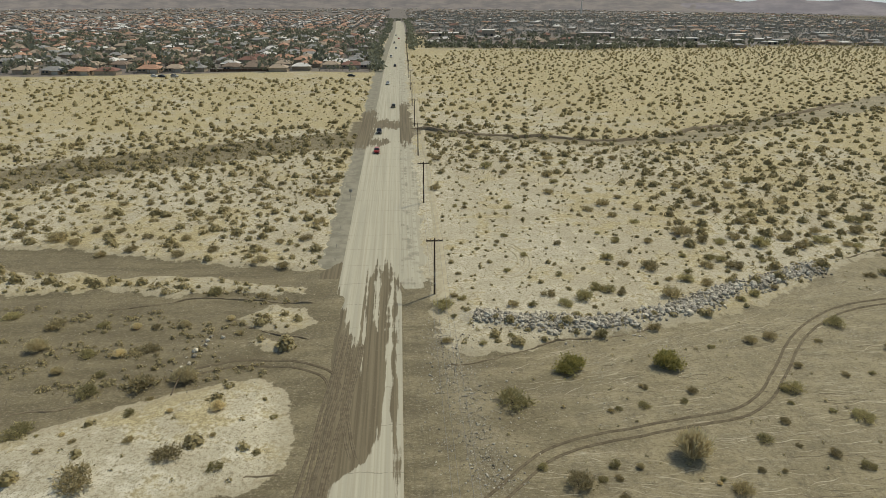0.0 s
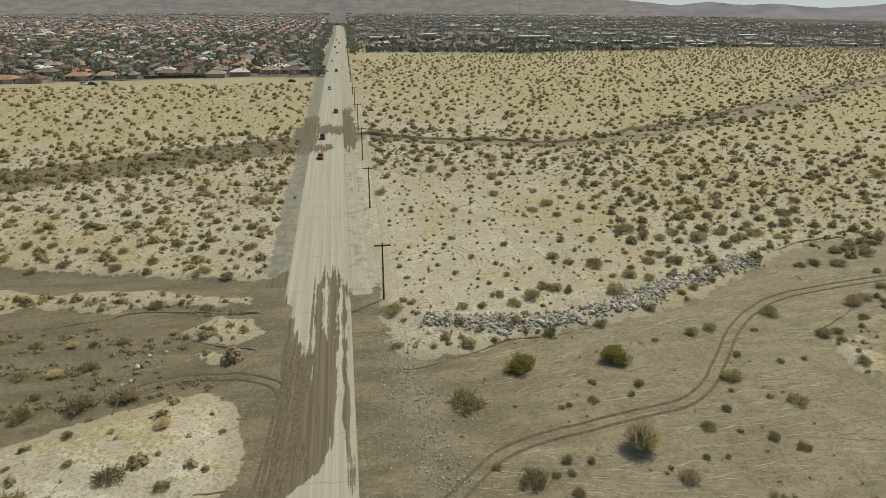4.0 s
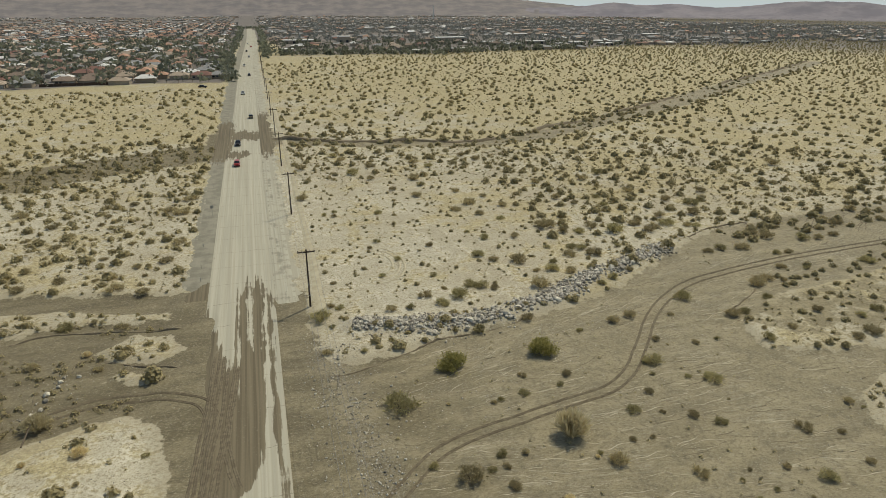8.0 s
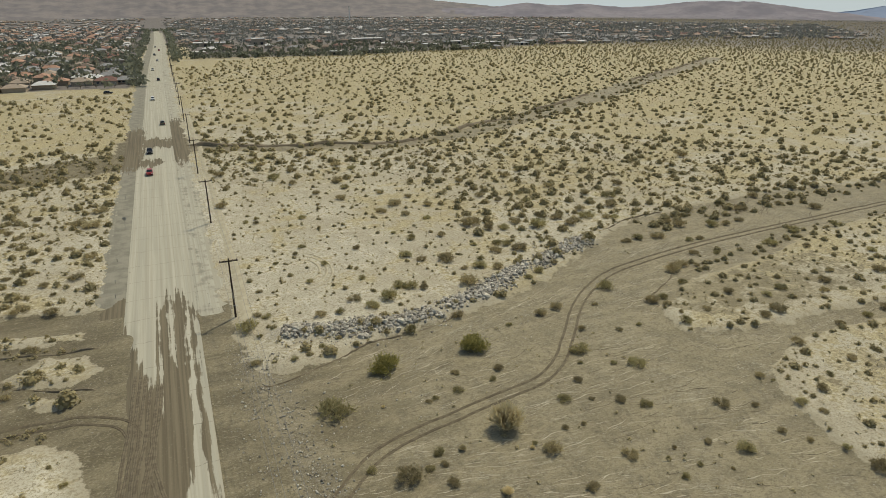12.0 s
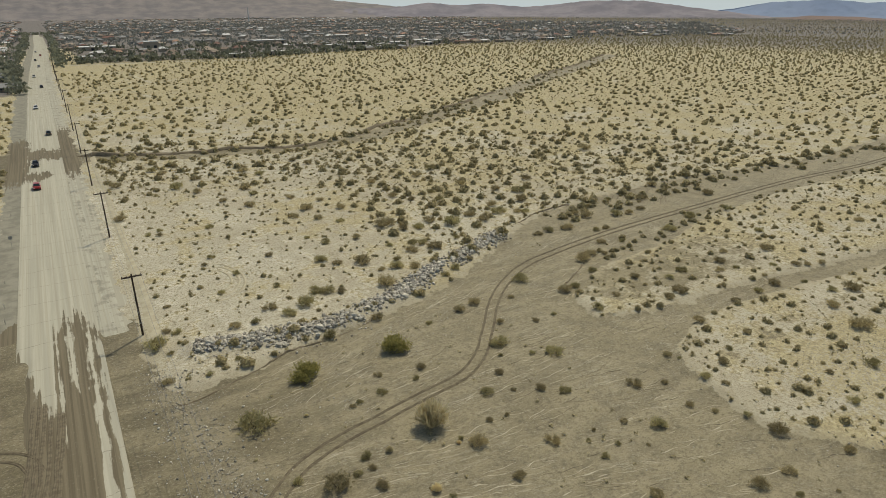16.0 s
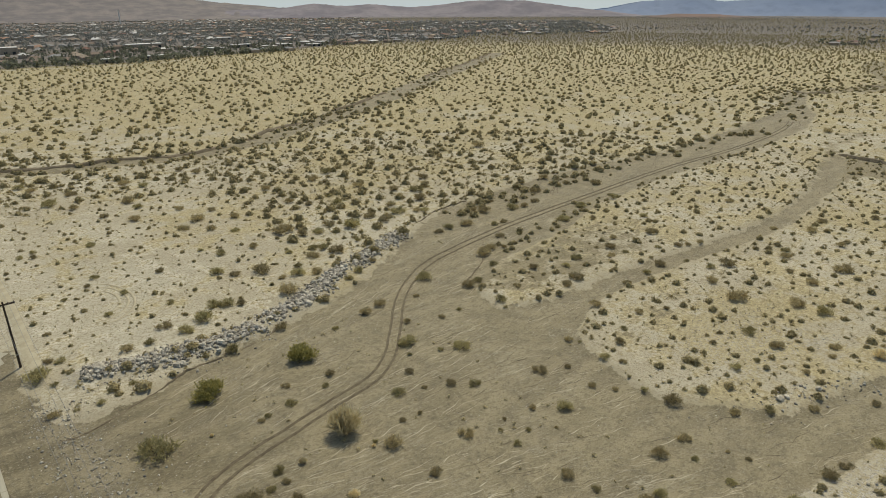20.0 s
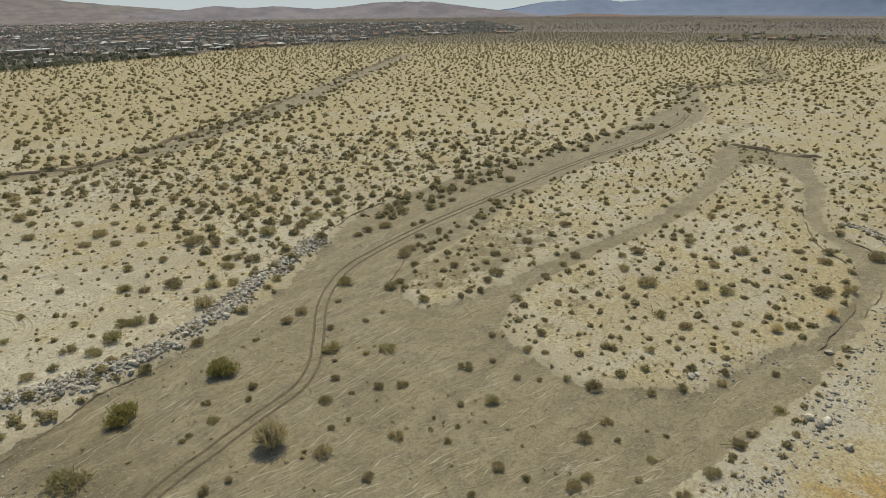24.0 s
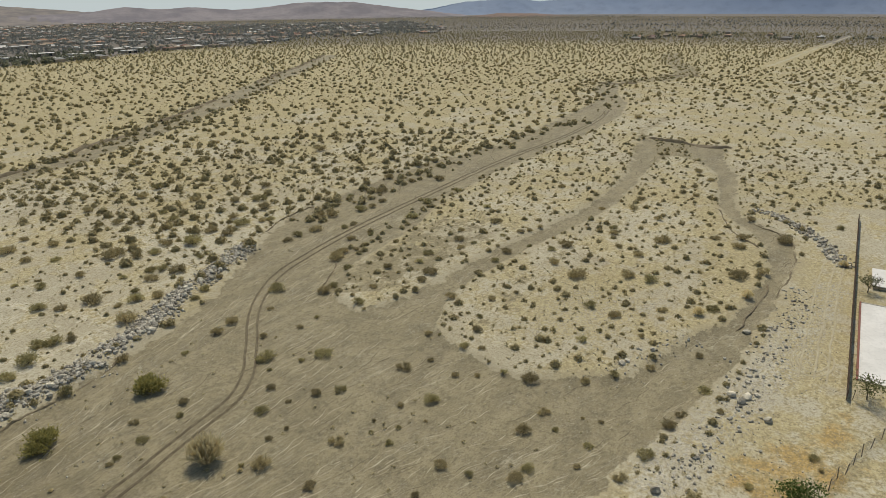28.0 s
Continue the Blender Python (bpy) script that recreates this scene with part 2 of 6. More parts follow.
GROUND, ROAD = ground_material(), road_material()
FIELD_MASS = leaf_material("field_shrub_mass", (0.34, 0.282, 0.132), (0.52, 0.43, 0.21), 0.45, 0.0)
CREOSOTE = leaf_material("creosote_leaf", (0.285, 0.235, 0.12), (0.47, 0.39, 0.21))
FIELD_LEAF = leaf_material("field_shrub_leaf", (0.265, 0.22, 0.112), (0.47, 0.395, 0.205), 0.42, 0.0)
OLIVE = leaf_material("olive_leaf", (0.28, 0.245, 0.11), (0.46, 0.40, 0.195))
GREEN = leaf_material("fresh_leaf", (0.235, 0.212, 0.065), (0.42, 0.37, 0.12))
STRAW = leaf_material("dry_twig", (0.56, 0.47, 0.26), (0.74, 0.64, 0.40), 0.55)
TOWN_LEAF = leaf_material("town_tree_leaf", (0.12, 0.128, 0.085), (0.205, 0.208, 0.15))
# town leaf again for far trees, with distance haze greyed into the colour
HAZE_GREYED_LEAF = leaf_material("haze_greyed_tree_leaf", (0.135, 0.14, 0.125), (0.205, 0.205, 0.185))
BARK = plain("grey_bark", (0.10, 0.08, 0.055), (0.16, 0.125, 0.09), 6.0)
TIMBER = plain("creosoted_timber", (0.045, 0.032, 0.022), (0.075, 0.055, 0.038), 3.0, 0.8)
STEEL = plain("galvanised_steel", (0.34, 0.34, 0.33), (0.25, 0.25, 0.24), 8.0, 0.5, 0.8)
WIRE = plain("weathered_cable", (0.30, 0.29, 0.27), (0.22, 0.21, 0.20), 4.0, 0.5, 0.6, 0.0)
GLAZE = plain("brown_glaze", (0.09, 0.045, 0.03), (0.12, 0.06, 0.04), 9.0, 0.25, 0.0, 0.0)
STONE = plain("grey_stone", (0.36, 0.325, 0.255), (0.57, 0.52, 0.42), 1.3, 0.9, 0.0, 0.5, 0.7)
# brown rock paled to grey-mauve: distance haze is in the colour
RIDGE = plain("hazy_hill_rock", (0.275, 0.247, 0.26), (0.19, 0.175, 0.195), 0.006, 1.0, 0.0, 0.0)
# the blue is distance haze painted into the rock colour
HAZE_BLUE_RIDGE = plain("haze_blue_ridge", (0.235, 0.29, 0.40), (0.205, 0.262, 0.375), 0.0015, 1.0, 0.0, 0.0)
# scrub brown of the slope, with grey distance haze painted in
SLOPE = plain("hazy_scrub_slope", (0.245, 0.215, 0.20), (0.17, 0.155, 0.155), 0.012, 1.0, 0.0, 0.0)
RED_RIDGE = plain("low_red_hill", (0.24, 0.165, 0.13), (0.20, 0.15, 0.125), 0.01, 1.0, 0.0, 0.0)

RUT = plain("churned_silt", (0.12, 0.098, 0.066), (0.18, 0.149, 0.10), 1.5, 0.95, 0.0, 0.4)
PALE_SILT = plain("dried_silt_crust", (0.49, 0.44, 0.33), (0.38, 0.335, 0.24), 1.2, 0.95, 0.0, 0.2)
DIRT = plain("pale_packed_dirt", (0.46, 0.41, 0.29), (0.38, 0.33, 0.225), 0.6, 0.95)
CUT = plain("eroded_earth", (0.22, 0.18, 0.12), (0.15, 0.12, 0.08), 1.2, 0.95, 0.0, 0.5)
STUCCO = plain("beige_stucco", (0.40, 0.33, 0.25), (0.33, 0.27, 0.205), 0.7)
TAN = plain("tan_stucco", (0.33, 0.255, 0.18), (0.27, 0.21, 0.15), 0.7)
ROOFS = [plain(n, a, c, 0.8, 0.85) for n, a, c in (
    ("terracotta_tile", (0.44, 0.26, 0.175), (0.36, 0.215, 0.15)), ("brown_shingle", (0.20, 0.15, 0.115), (0.25, 0.19, 0.145)), ("grey_shingle", (0.24, 0.235, 0.225), (0.31, 0.30, 0.285)),
    ("white_roofing", (0.66, 0.64, 0.60), (0.58, 0.56, 0.52)), ("tan_tile", (0.39, 0.31, 0.235), (0.33, 0.265, 0.20)), ("red_brown_tile", (0.23, 0.125, 0.095), (0.19, 0.105, 0.085)))]
PANE = plain("dark_window_glass", (0.03, 0.035, 0.04), (0.045, 0.05, 0.055), 1.0, 0.08, 0.0, 0.0)
DOOR = plain("painted_door", (0.45, 0.41, 0.34), (0.38, 0.345, 0.29), 0.9, 0.6)
WHITE_MEMBRANE = plain("white_roof_membrane", (0.74, 0.72, 0.69), (0.66, 0.64, 0.61), 0.25, 0.6)
RED_STUCCO = plain("red_brown_stucco", (0.27, 0.12, 0.09), (0.22, 0.10, 0.08), 0.8)
BROWN_SLAT = plain("brown_fence_board", (0.085, 0.055, 0.038), (0.12, 0.082, 0.058), 2.0, 0.85)
RUBBER = plain("tyre_rubber", (0.02, 0.02, 0.02), (0.03, 0.03, 0.03), 8.0, 0.9)
LAMP_GLASS = plain("lamp_glass", (0.6, 0.6, 0.58), (0.5, 0.5, 0.48), 8.0, 0.15, 0.0, 0.0)
TAIL_GLASS = plain("red_lamp_glass", (0.4, 0.02, 0.02), (0.3, 0.015, 0.015), 8.0, 0.15, 0.0, 0.0)
PAINTS = {n: plain(n + "_car_paint", a, c, 1.0, 0.3, 0.0, 0.0) for n, a, c in (
    ("red", (0.32, 0.035, 0.03), (0.26, 0.03, 0.028)), ("black", (0.03, 0.03, 0.033), (0.045, 0.045, 0.048)), ("white", (0.7, 0.7, 0.68), (0.6, 0.59, 0.56)), ("silver", (0.36, 0.36, 0.35), (0.3, 0.3, 0.29)), ("olive", (0.14, 0.13, 0.09), (0.11, 0.10, 0.07)))}
SIGN_FACE = plain("grey_sign_back", (0.35, 0.35, 0.34), (0.28, 0.28, 0.27), 3.0, 0.5, 0.5, 0.0)


# emission gives the sky backdrop its own haze glow
def haze_glow_material():
    m = bpy.data.materials.new("glowing_pale_haze")
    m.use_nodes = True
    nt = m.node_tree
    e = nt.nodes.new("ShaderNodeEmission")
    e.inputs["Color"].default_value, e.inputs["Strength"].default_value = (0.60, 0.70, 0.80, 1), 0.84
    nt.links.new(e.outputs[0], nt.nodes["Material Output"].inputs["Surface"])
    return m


HAZE = haze_glow_material()


# ---- building helpers ----
def mesh(name, verts, faces, mat, smooth=False):
    me = bpy.data.meshes.new(name)
    me.from_pydata(verts if isinstance(verts, list) else verts.tolist(), [], faces if isinstance(faces, list) else faces.tolist())
    me.materials.append(mat)
    if smooth:
        me.shade_smooth()
    return me


def child(name, me, parent, label="", m=None):
    ob = new(name, me)
    ob.parent = parent
    if m is not None:
        ob.matrix_basis = m
    return tagged(ob, label)


def part(name, bm, mat, parent, label="", m=None):
    me = bpy.data.meshes.new(name)
    bm.to_mesh(me)
    bm.free()
    me.materials.append(mat)
    return child(name, me, parent, label, m)


def box(bm, size, at=(0, 0, 0), turn=0.0, bevel=0.0):
    """Adds a box whose foot is centred at the point given."""
    made = bmesh.ops.create_cube(bm, size=1.0, matrix=Matrix.Translation((at[0], at[1], at[2] + size[2] / 2)) @ Matrix.Rotation(turn, 4, "Z") @ Matrix.Diagonal((*size, 1)))
    if bevel:
        edges = {e for v in made["verts"] for e in v.link_edges}
        bmesh.ops.bevel(bm, geom=list(edges), offset=bevel, segments=2, affect="EDGES", profile=0.6)
    return bm


def tube(bm, a, b, ra, rb, sides=6):
    a, b = Vector(a), Vector(b)
    way = b - a
    m = Matrix.Translation((a + b) / 2) @ way.to_track_quat("Z", "Y").to_matrix().to_4x4()
    bmesh.ops.create_cone(bm, cap_ends=True, segments=sides, radius1=ra, radius2=rb, depth=way.length, matrix=m)
    return bm


def shape_distance(px, py, shape):
    """Signed distance to a closed outline, positive inside."""
    pts = np.array(shape, float)
    best, inside = np.full(px.shape, 1e9), np.zeros(px.shape, bool)
    for (x0, y0), (x1, y1) in zip(pts, np.roll(pts, -1, 0)):
        dx, dy = x1 - x0, y1 - y0
        k = np.clip(((px - x0) * dx + (py - y0) * dy) / (dx * dx + dy * dy + 1e-9), 0, 1)
        best = np.minimum(best, np.hypot(px - x0 - k * dx, py - y0 - k * dy))
        cross = (y0 > py) != (y1 > py)
        inside ^= cross & (px < (x1 - x0) * (py - y0) / (y1 - y0 + 1e-12) + x0)
    return np.where(inside, best, -best)


def line_distance(px, py, line):
    best = np.full(px.shape, 1e9)
    for (x0, y0), (x1, y1) in zip(line[:-1], line[1:]):
        dx, dy = x1 - x0, y1 - y0
        k = np.clip(((px - x0) * dx + (py - y0) * dy) / (dx * dx + dy * dy + 1e-9), 0, 1)
        best = np.minimum(best, np.hypot(px - x0 - k * dx, py - y0 - k * dy))
    return best


def soft(x, lo, hi):
    k = np.clip((x - lo) / (hi - lo), 0, 1)
    return k * k * (3 - 2 * k)


def swell(px, py, size, seed=0):
    """Gentle unevenness between about -1 and 1."""
    r = np.random.RandomState(seed)
    z = np.zeros(px.shape)
    for i in range(7):
        a, f, p = r.uniform(0, 6.28), r.uniform(0.6, 2.2) / size * 6.28, r.uniform(0, 6.28, 2)
        z += np.sin((px * math.cos(a) + py * math.sin(a)) * f + p[0]) * np.cos((py * math.cos(a) - px * math.sin(a)) * f * 0.7 + p[1])
    return z / 3.2


# ---- the plan, in metres: x to the east of the road's edge, y along the road ----
MAIN_WASH = [(5, 99), (5.5, 91), (6, 86), (12, 84), (20, 86), (28, 88.5), (41, 90.5), (50, 93), (62, 97), (76, 105), (92, 116), (105, 121), (123, 123), (149, 125), (170, 124), (206, 118.6),
             (251, 121), (298, 125), (333, 129), (350, 140), (364, 149), (385, 153), (398, 153), (404, 141), (386, 141), (350, 128), (324, 113), (289, 103), (239, 99), (211, 99), (175, 100), (139, 97), (115, 90), (102, 88), (90, 87), (76, 79),
             (74, 70), (80, 60), (74, 52), (71, 38), (80, 24), (96, 20), (108, 14), (101, 11.5), (92, 12), (81, 14), (70, 16), (61, 19), (52, 19), (30, 10), (0, 5)]
SIDE_WASH = [(76, 70), (85, 67), (98, 67), (111, 66), (125, 64), (142, 62), (167, 61.5), (194, 65), (211, 69.5), (230, 74), (242, 77), (244, 73), (226, 67), (207, 62.2), (181, 58), (159, 56), (140, 57), (126, 59), (110, 61), (98, 62), (88, 61), (78, 57), (72, 62)]
RING_WASH = [(96, 20), (106, 15.5), (119, 14.2), (131, 14), (141, 15), (150, 18.2), (159, 24.8), (169, 32), (185, 36), (203, 40), (212, 45), (223, 52), (236, 59), (242, 57), (243, 48), (222, 43), (205, 35), (191, 32.5), (181, 31.2), (166, 26),
             (161, 20.5), (156, 14.6), (152.5, 12.2), (142, 10.6), (132, 10.2), (120, 10.6), (110, 10.9), (101, 12.4), (94, 13.5)]
WEST_WASH = [(-14, 116), (-17, 117), (-36, 121), (-54, 125), (-71, 131), (-86, 132), (-140, 138), (-300, 150), (-300, 60), (-140, 50), (-70, 55), (-50, 67), (-43, 71), (-32, 76), (-25, 79), (-21, 79), (-17, 76), (-15, 70), (-14, 61), (-16, 58),
             (-22, 56), (-40, 48), (-60, 20), (-30, -10), (-8, -10), (-8, 112)]
WEST_BAR = [(-110, 122), (-80, 121), (-71, 117), (-64, 119), (-55, 115), (-48, 116), (-36, 114.5), (-27, 111), (-18, 109), (-16.5, 106), (-25, 106.5), (-36, 109), (-42, 106.5), (-52, 110), (-63, 109), (-75, 108), (-110, 112)]
WEST_ISLE = [(-28, 98), (-23, 102), (-17, 100), (-15, 95), (-18, 92.5), (-25, 94.5)]
WEST_PATCH = [(-25.5, 89.8), (-22, 91), (-17, 88.2), (-18, 86.8), (-22, 87.2)]
WEST_SILT = [(-56, 86), (-50, 84), (-42, 80), (-47, 76), (-58, 78)]
FIELD_WASH = [(3, 249), (12, 246), (32, 236), (54, 231), (73, 225), (90, 226.5), (106, 231), (121, 243), (143, 252), (165, 266), (175, 270), (224, 300), (287, 345), (385, 408), (491, 484)]
WEST_STREAK = [(-200, 168), (-116, 184), (-99, 196), (-77, 206), (-53, 220), (-15, 236)]
TRACK = [(4, 49), (10.5, 55.2), (14.6, 59.2), (18, 61.7), (23, 63.6), (29.5, 64.9), (38, 66.6), (44.5, 67.9), (49.8, 71.2), (54.5, 76.3), (60.6, 83.3), (65.5, 88.2), (70.5, 92), (78.5, 96.3), (92, 99.3), (111, 101.9), (140, 103.7), (187, 106), (230, 105), (274, 108), (300, 114)]
RIPRAP = [(12, 96), (22, 93), (34, 92), (43, 95), (51, 97.5), (60, 103), (70, 107), (84, 113)]
FAR_TRACK = [(560, 88), (671, 86), (890, 84), (1200, 80)]
LOT = [(92, 1), (120, 4), (150, 6), (150, 1), (120, -1), (92, -2)]


def mud_depth(px, py):
    """Metres into the silt of the flood, negative on dry sand."""
    d = np.full(px.shape, -60.0)
    near = (np.abs(px) < 520) & (py > -80) & (py < 520)
    x, y = px[near], py[near]
    m = np.maximum(shape_distance(x, y, MAIN_WASH), np.maximum(shape_distance(x, y, SIDE_WASH), shape_distance(x, y, RING_WASH)))
    w = shape_distance(x, y, WEST_WASH)
    for isle in (WEST_BAR, WEST_ISLE, WEST_PATCH):
        w = np.minimum(w, -shape_distance(x, y, isle))
    m = np.maximum(m, w)
    m = np.maximum(m, np.interp(x, [0, 95, 130, 300, 480], [3.8, 4.0, 7.6, 7.4, 6.0]) + 1.6 * swell(x, y, 26, 19) - line_distance(x, y, FIELD_WASH))
    m = np.maximum(m, np.minimum(np.minimum(x + 13.0, 5.0 - x + soft(y, 60, 95) * 0), np.minimum(112 - y, y + 20)))
    m = np.maximum(m, np.minimum(np.minimum(x + 20, 5 - x), 14 - np.abs(y - 254)))
    d[near] = m
    return d


def drop(r):
    """The land falls away gently into the valley."""
    return -0.018 * np.maximum(0, r - 380) ** 2 / (np.maximum(0, r - 380) + 120)


def lift(px, py, mud=None):
    """The height of the ground."""
    mud = mud_depth(px, py) if mud is None else mud
    z = drop(np.hypot(px, py)) + swell(px, py, 60, 3) * 0.25 * soft(-mud, 0, 8) + swell(px, py, 9, 5) * 0.07 * soft(-mud, 0, 3)
    z = z - 0.45 * soft(mud, -0.6, 0.5) + swell(px, py, 5, 8) * 0.04
    near = (px > -10) & (px < 110) & (py > 70) & (py < 130)
    if near.any():
        z[near] += 0.55 * soft(3.6 - line_distance(px[near], py[near], RIPRAP), 0, 3.0)
    hump = shape_distance(px, py, [(-50, 64), (-30, 74), (-19, 76), (-16, 66), (-18, 60), (-40, 50)])
    z += 0.7 * soft(hump, -2, 6)
    road = soft(14.5 - np.abs(px + 5.5 - bend(py)), 0, 3.0) * (py > -60)
    z = z * (1 - road) + (drop(np.hypot(px, py)) - 0.10) * road
    return z


def height(x, y):
    return float(lift(np.array([float(x)]), np.array([float(y)]))[0])


def bend(y):
    """The road swings a little to the east towards the town."""
    return 5.5 * soft(np.asarray(y, float), 400, 1100)


# ---- the ground, one sheet out to the horizon ----
def ruler(lo, mid, hi, step, wide_step, far, grow, back_grow):
    """Grid lines: close from lo to mid, wider to hi, then ever wider out to the horizon."""
    inner = list(np.arange(lo, mid, step)) + list(np.arange(mid, hi, wide_step))
    out, s = [hi], wide_step
    while out[-1] < far:
        s *= grow
        out.append(out[-1] + s)
    back, s = [lo], step
    while back[-1] > -far:
        s *= back_grow
        back.append(back[-1] - s)
    return np.array(back[:0:-1] + inner + out)


gx, gy = ruler(-95, 200, 430, 1.05, 2.2, 4700, 1.05, 1.05), ruler(2, 140, 330, 1.05, 2.6, 4700, 1.055, 1.09)
GX, GY = np.meshgrid(gx, gy)
gxf, gyf = GX.ravel(), GY.ravel()
MUD = mud_depth(gxf, gyf)
GZ = lift(gxf, gyf, MUD)
nx, ny = len(gx), len(gy)
ii = (np.arange(ny - 1)[:, None] * nx + np.arange(nx - 1)[None, :]).ravel()
ground_me = mesh("ground", np.stack([gxf, gyf, GZ], 1), np.stack([ii, ii + 1, ii + nx + 1, ii + nx], 1), GROUND, True)
far_r = np.hypot(gxf, gyf)
streak = soft(18 - line_distance(gxf, gyf, WEST_STREAK), 0, 12) * 1.1 * (gxf < -8)
streak = np.maximum(streak, soft(9 - line_distance(gxf, gyf, FIELD_WASH), 0, 8) * 0.55 * (gxf > 250))
streak = np.maximum(streak, soft(7.0 - line_distance(gxf, gyf, FIELD_WASH), 0, 4) * 0.85)
dryness = 0.2 + 0.7 * soft(gyf + 0.5 * np.maximum(gxf, 0), 190, 480) * (gxf > 6) + 0.45 * soft(gyf, 170, 300) * (gxf < -16) + 0.22 * soft(gxf, 55, 100) * soft(gyf, 100, 150) + 0.08 * (gxf < -16) + 0.26 * soft(gxf, 66, 92) * soft(135 - gyf, 0, 30) + 0.36 * swell(gxf, gyf, 55, 11)
dryness -= 0.6 * soft(far_r, 1100, 1900) + 0.3 * soft(shape_distance(gxf, gyf, [(-50, 64), (-30, 74), (-19, 76), (-16, 66), (-18, 60), (-40, 50)]), -2, 4)
EAST_TOWN = [(14, 648), (90, 640), (175, 622), (260, 660), (345, 668), (470, 720), (620, 715), (800, 800), (980, 700), (1250, 860), (1900, 1500), (1300, 2700), (20, 2700)]
WEST_TOWN = [(-13, 424), (-60, 436), (-110, 428), (-220, 412), (-330, 420), (-1900, 1600), (-1500, 2700), (-13, 2700)]
town = np.maximum(soft(shape_distance(gxf, gyf, EAST_TOWN), 0, 30), soft(shape_distance(gxf, gyf, WEST_TOWN), 0, 12)) * 0.62
streak = np.maximum(streak, np.maximum(town, 0.66 * soft(far_r, 1300, 1900)))
streak = np.maximum(streak, 0.66 * soft(shape_distance(gxf, gyf, [(72, 88), (92, 88), (112, 91), (140, 96), (150, 80), (130, 66), (100, 68), (80, 70)]), -4, 7) * soft(165 - gxf, 0, 70))
streak = np.maximum(streak, 0.38 * soft(shape_distance(gxf, gyf, [(80, 58), (110, 60), (140, 56), (120, 48), (90, 44), (76, 46)]), -4, 8))
streak = np.maximum(streak, soft(14 - line_distance(gxf, gyf, [(400, 147), (429, 131), (474, 124), (520, 140), (582, 169), (660, 190)]), 0, 9) * 0.7)
streak = np.maximum(streak, soft(9 - line_distance(gxf, gyf, [(243, 76), (262, 84), (290, 84)]), 0, 8) * 0.5)
streak = np.maximum(streak, 0.85 * soft(shape_distance(gxf, gyf, [(228, 76), (241, 75), (244, 58), (244, 46), (232, 45), (220, 49), (212, 46), (222, 58), (212, 61), (198, 61), (196, 67), (212, 70)]), -3, 3))
stones = soft(7 - line_distance(gxf, gyf, [(62, 14), (84, 9), (98, 6), (112, 5), (130, 3)]), 0, 6) * 0.8
stones = np.maximum(stones, soft(5 - line_distance(gxf, gyf, RIPRAP), 0, 4) * 0.8)
stones = np.maximum(stones, soft(7 - line_distance(gxf, gyf, [(7, 88), (9, 72), (10, 55)]), 0, 6) * 0.42)
stones = np.maximum(stones, soft(shape_distance(gxf, gyf, [(76, 48), (110, 50), (112, 18), (96, 24), (80, 28)]), -3, 8) * 0.6)
orange = soft(shape_distance(gxf, gyf, [(74, 8), (82, 1), (88, -4), (70, -6), (60, 2), (64, 9)]), -4, 4) * 0.6
# scrub under the town, and haze-greyed scrub that grows with distance
scrub = np.maximum(town * 1.5, 0.95 * soft(far_r, 560, 1200))
for patch in ([(60, 10), (92, 5), (122, 5), (122, -8), (60, -8)], [(97, 47), (110, 50), (112, 40), (98, 28), (82, 32), (84, 45)], [(84, 83), (110, 88), (108, 80), (86, 76)], [(37, 151), (47, 160), (70, 150), (66, 136), (46, 131)], [(90, 4), (120, 6), (140, 8), (118, 2)], [(-30, 70), (-20, 74), (-18, 64), (-26, 62)], [(-26, 100), (-18, 99), (-19, 95)],
              [(-80, 118), (-40, 112), (-20, 108), (-60, 110)], [(10, 90), (22, 92), (18, 86)], [(140, 8), (152, 8), (150, 3)]):
    dryness = dryness + 0.32 * soft(shape_distance(gxf, gyf, patch), -6, 6)
for key, values in (("mud", MUD), ("dry", dryness), ("silt", streak), ("stony", stones), ("orange", orange), ("scrub", scrub)):
    ground_me.attributes.new(key, "FLOAT", "POINT").data.foreach_set("value", values.astype(np.float32))
tagged(new("ground", ground_me), "pale desert sand crossed by brown flood silt", "ground", kind="structure")

# ---- the road ----
ry = np.concatenate([np.arange(-60, 300, 0.5), np.arange(300, 1500, 6.0)])
rx = np.linspace(-12.2, -0.4, 40)
RX, RY = np.meshgrid(rx, ry)
rxf, ryf = RX.ravel(), RY.ravel()


def road_z(x, y):
    """The road's surface; the silt lies over its western side at the crossing."""
    sink = soft(-x + 0.5 * swell(x * 0 + 7, y, 16, 27), 9.9, 11.6) * soft(112 - y, 0, 12)
    return drop(np.hypot(x, y)) + 0.02 + 0.05 - 0.0008 * (x + 6.3) ** 2 - 0.25 * sink


rz = road_z(rxf, ryf)
n0, n1 = len(rx), len(ry)
ii = (np.arange(n1 - 1)[:, None] * n0 + np.arange(n0 - 1)[None, :]).ravel()
road_me = mesh("road", np.stack([rxf + bend(ryf), ryf, rz], 1), np.stack([ii, ii + 1, ii + n0 + 1, ii + n0], 1), ROAD, True)
finger = swell(rxf * 9, ryf * 0.12, 14, 21)
wig = swell(rxf * 0 + 3, ryf, 26, 23)
# pale dry asphalt left between the tongues of mud
left = np.interp(ryf, [50, 57.3, 59.7, 61.5, 64.7, 69, 75, 87, 101, 108], [-10.5, -8.4, -5.9, -4.6, -3.6, -3.25, -2.95, -2.8, -2.75, -2.3]) + 0.22 * wig
split = -1.95 + 0.45 * soft(66 - ryf, 0, 5) + 0.15 * wig
strip = np.minimum(rxf - left, split - rxf)
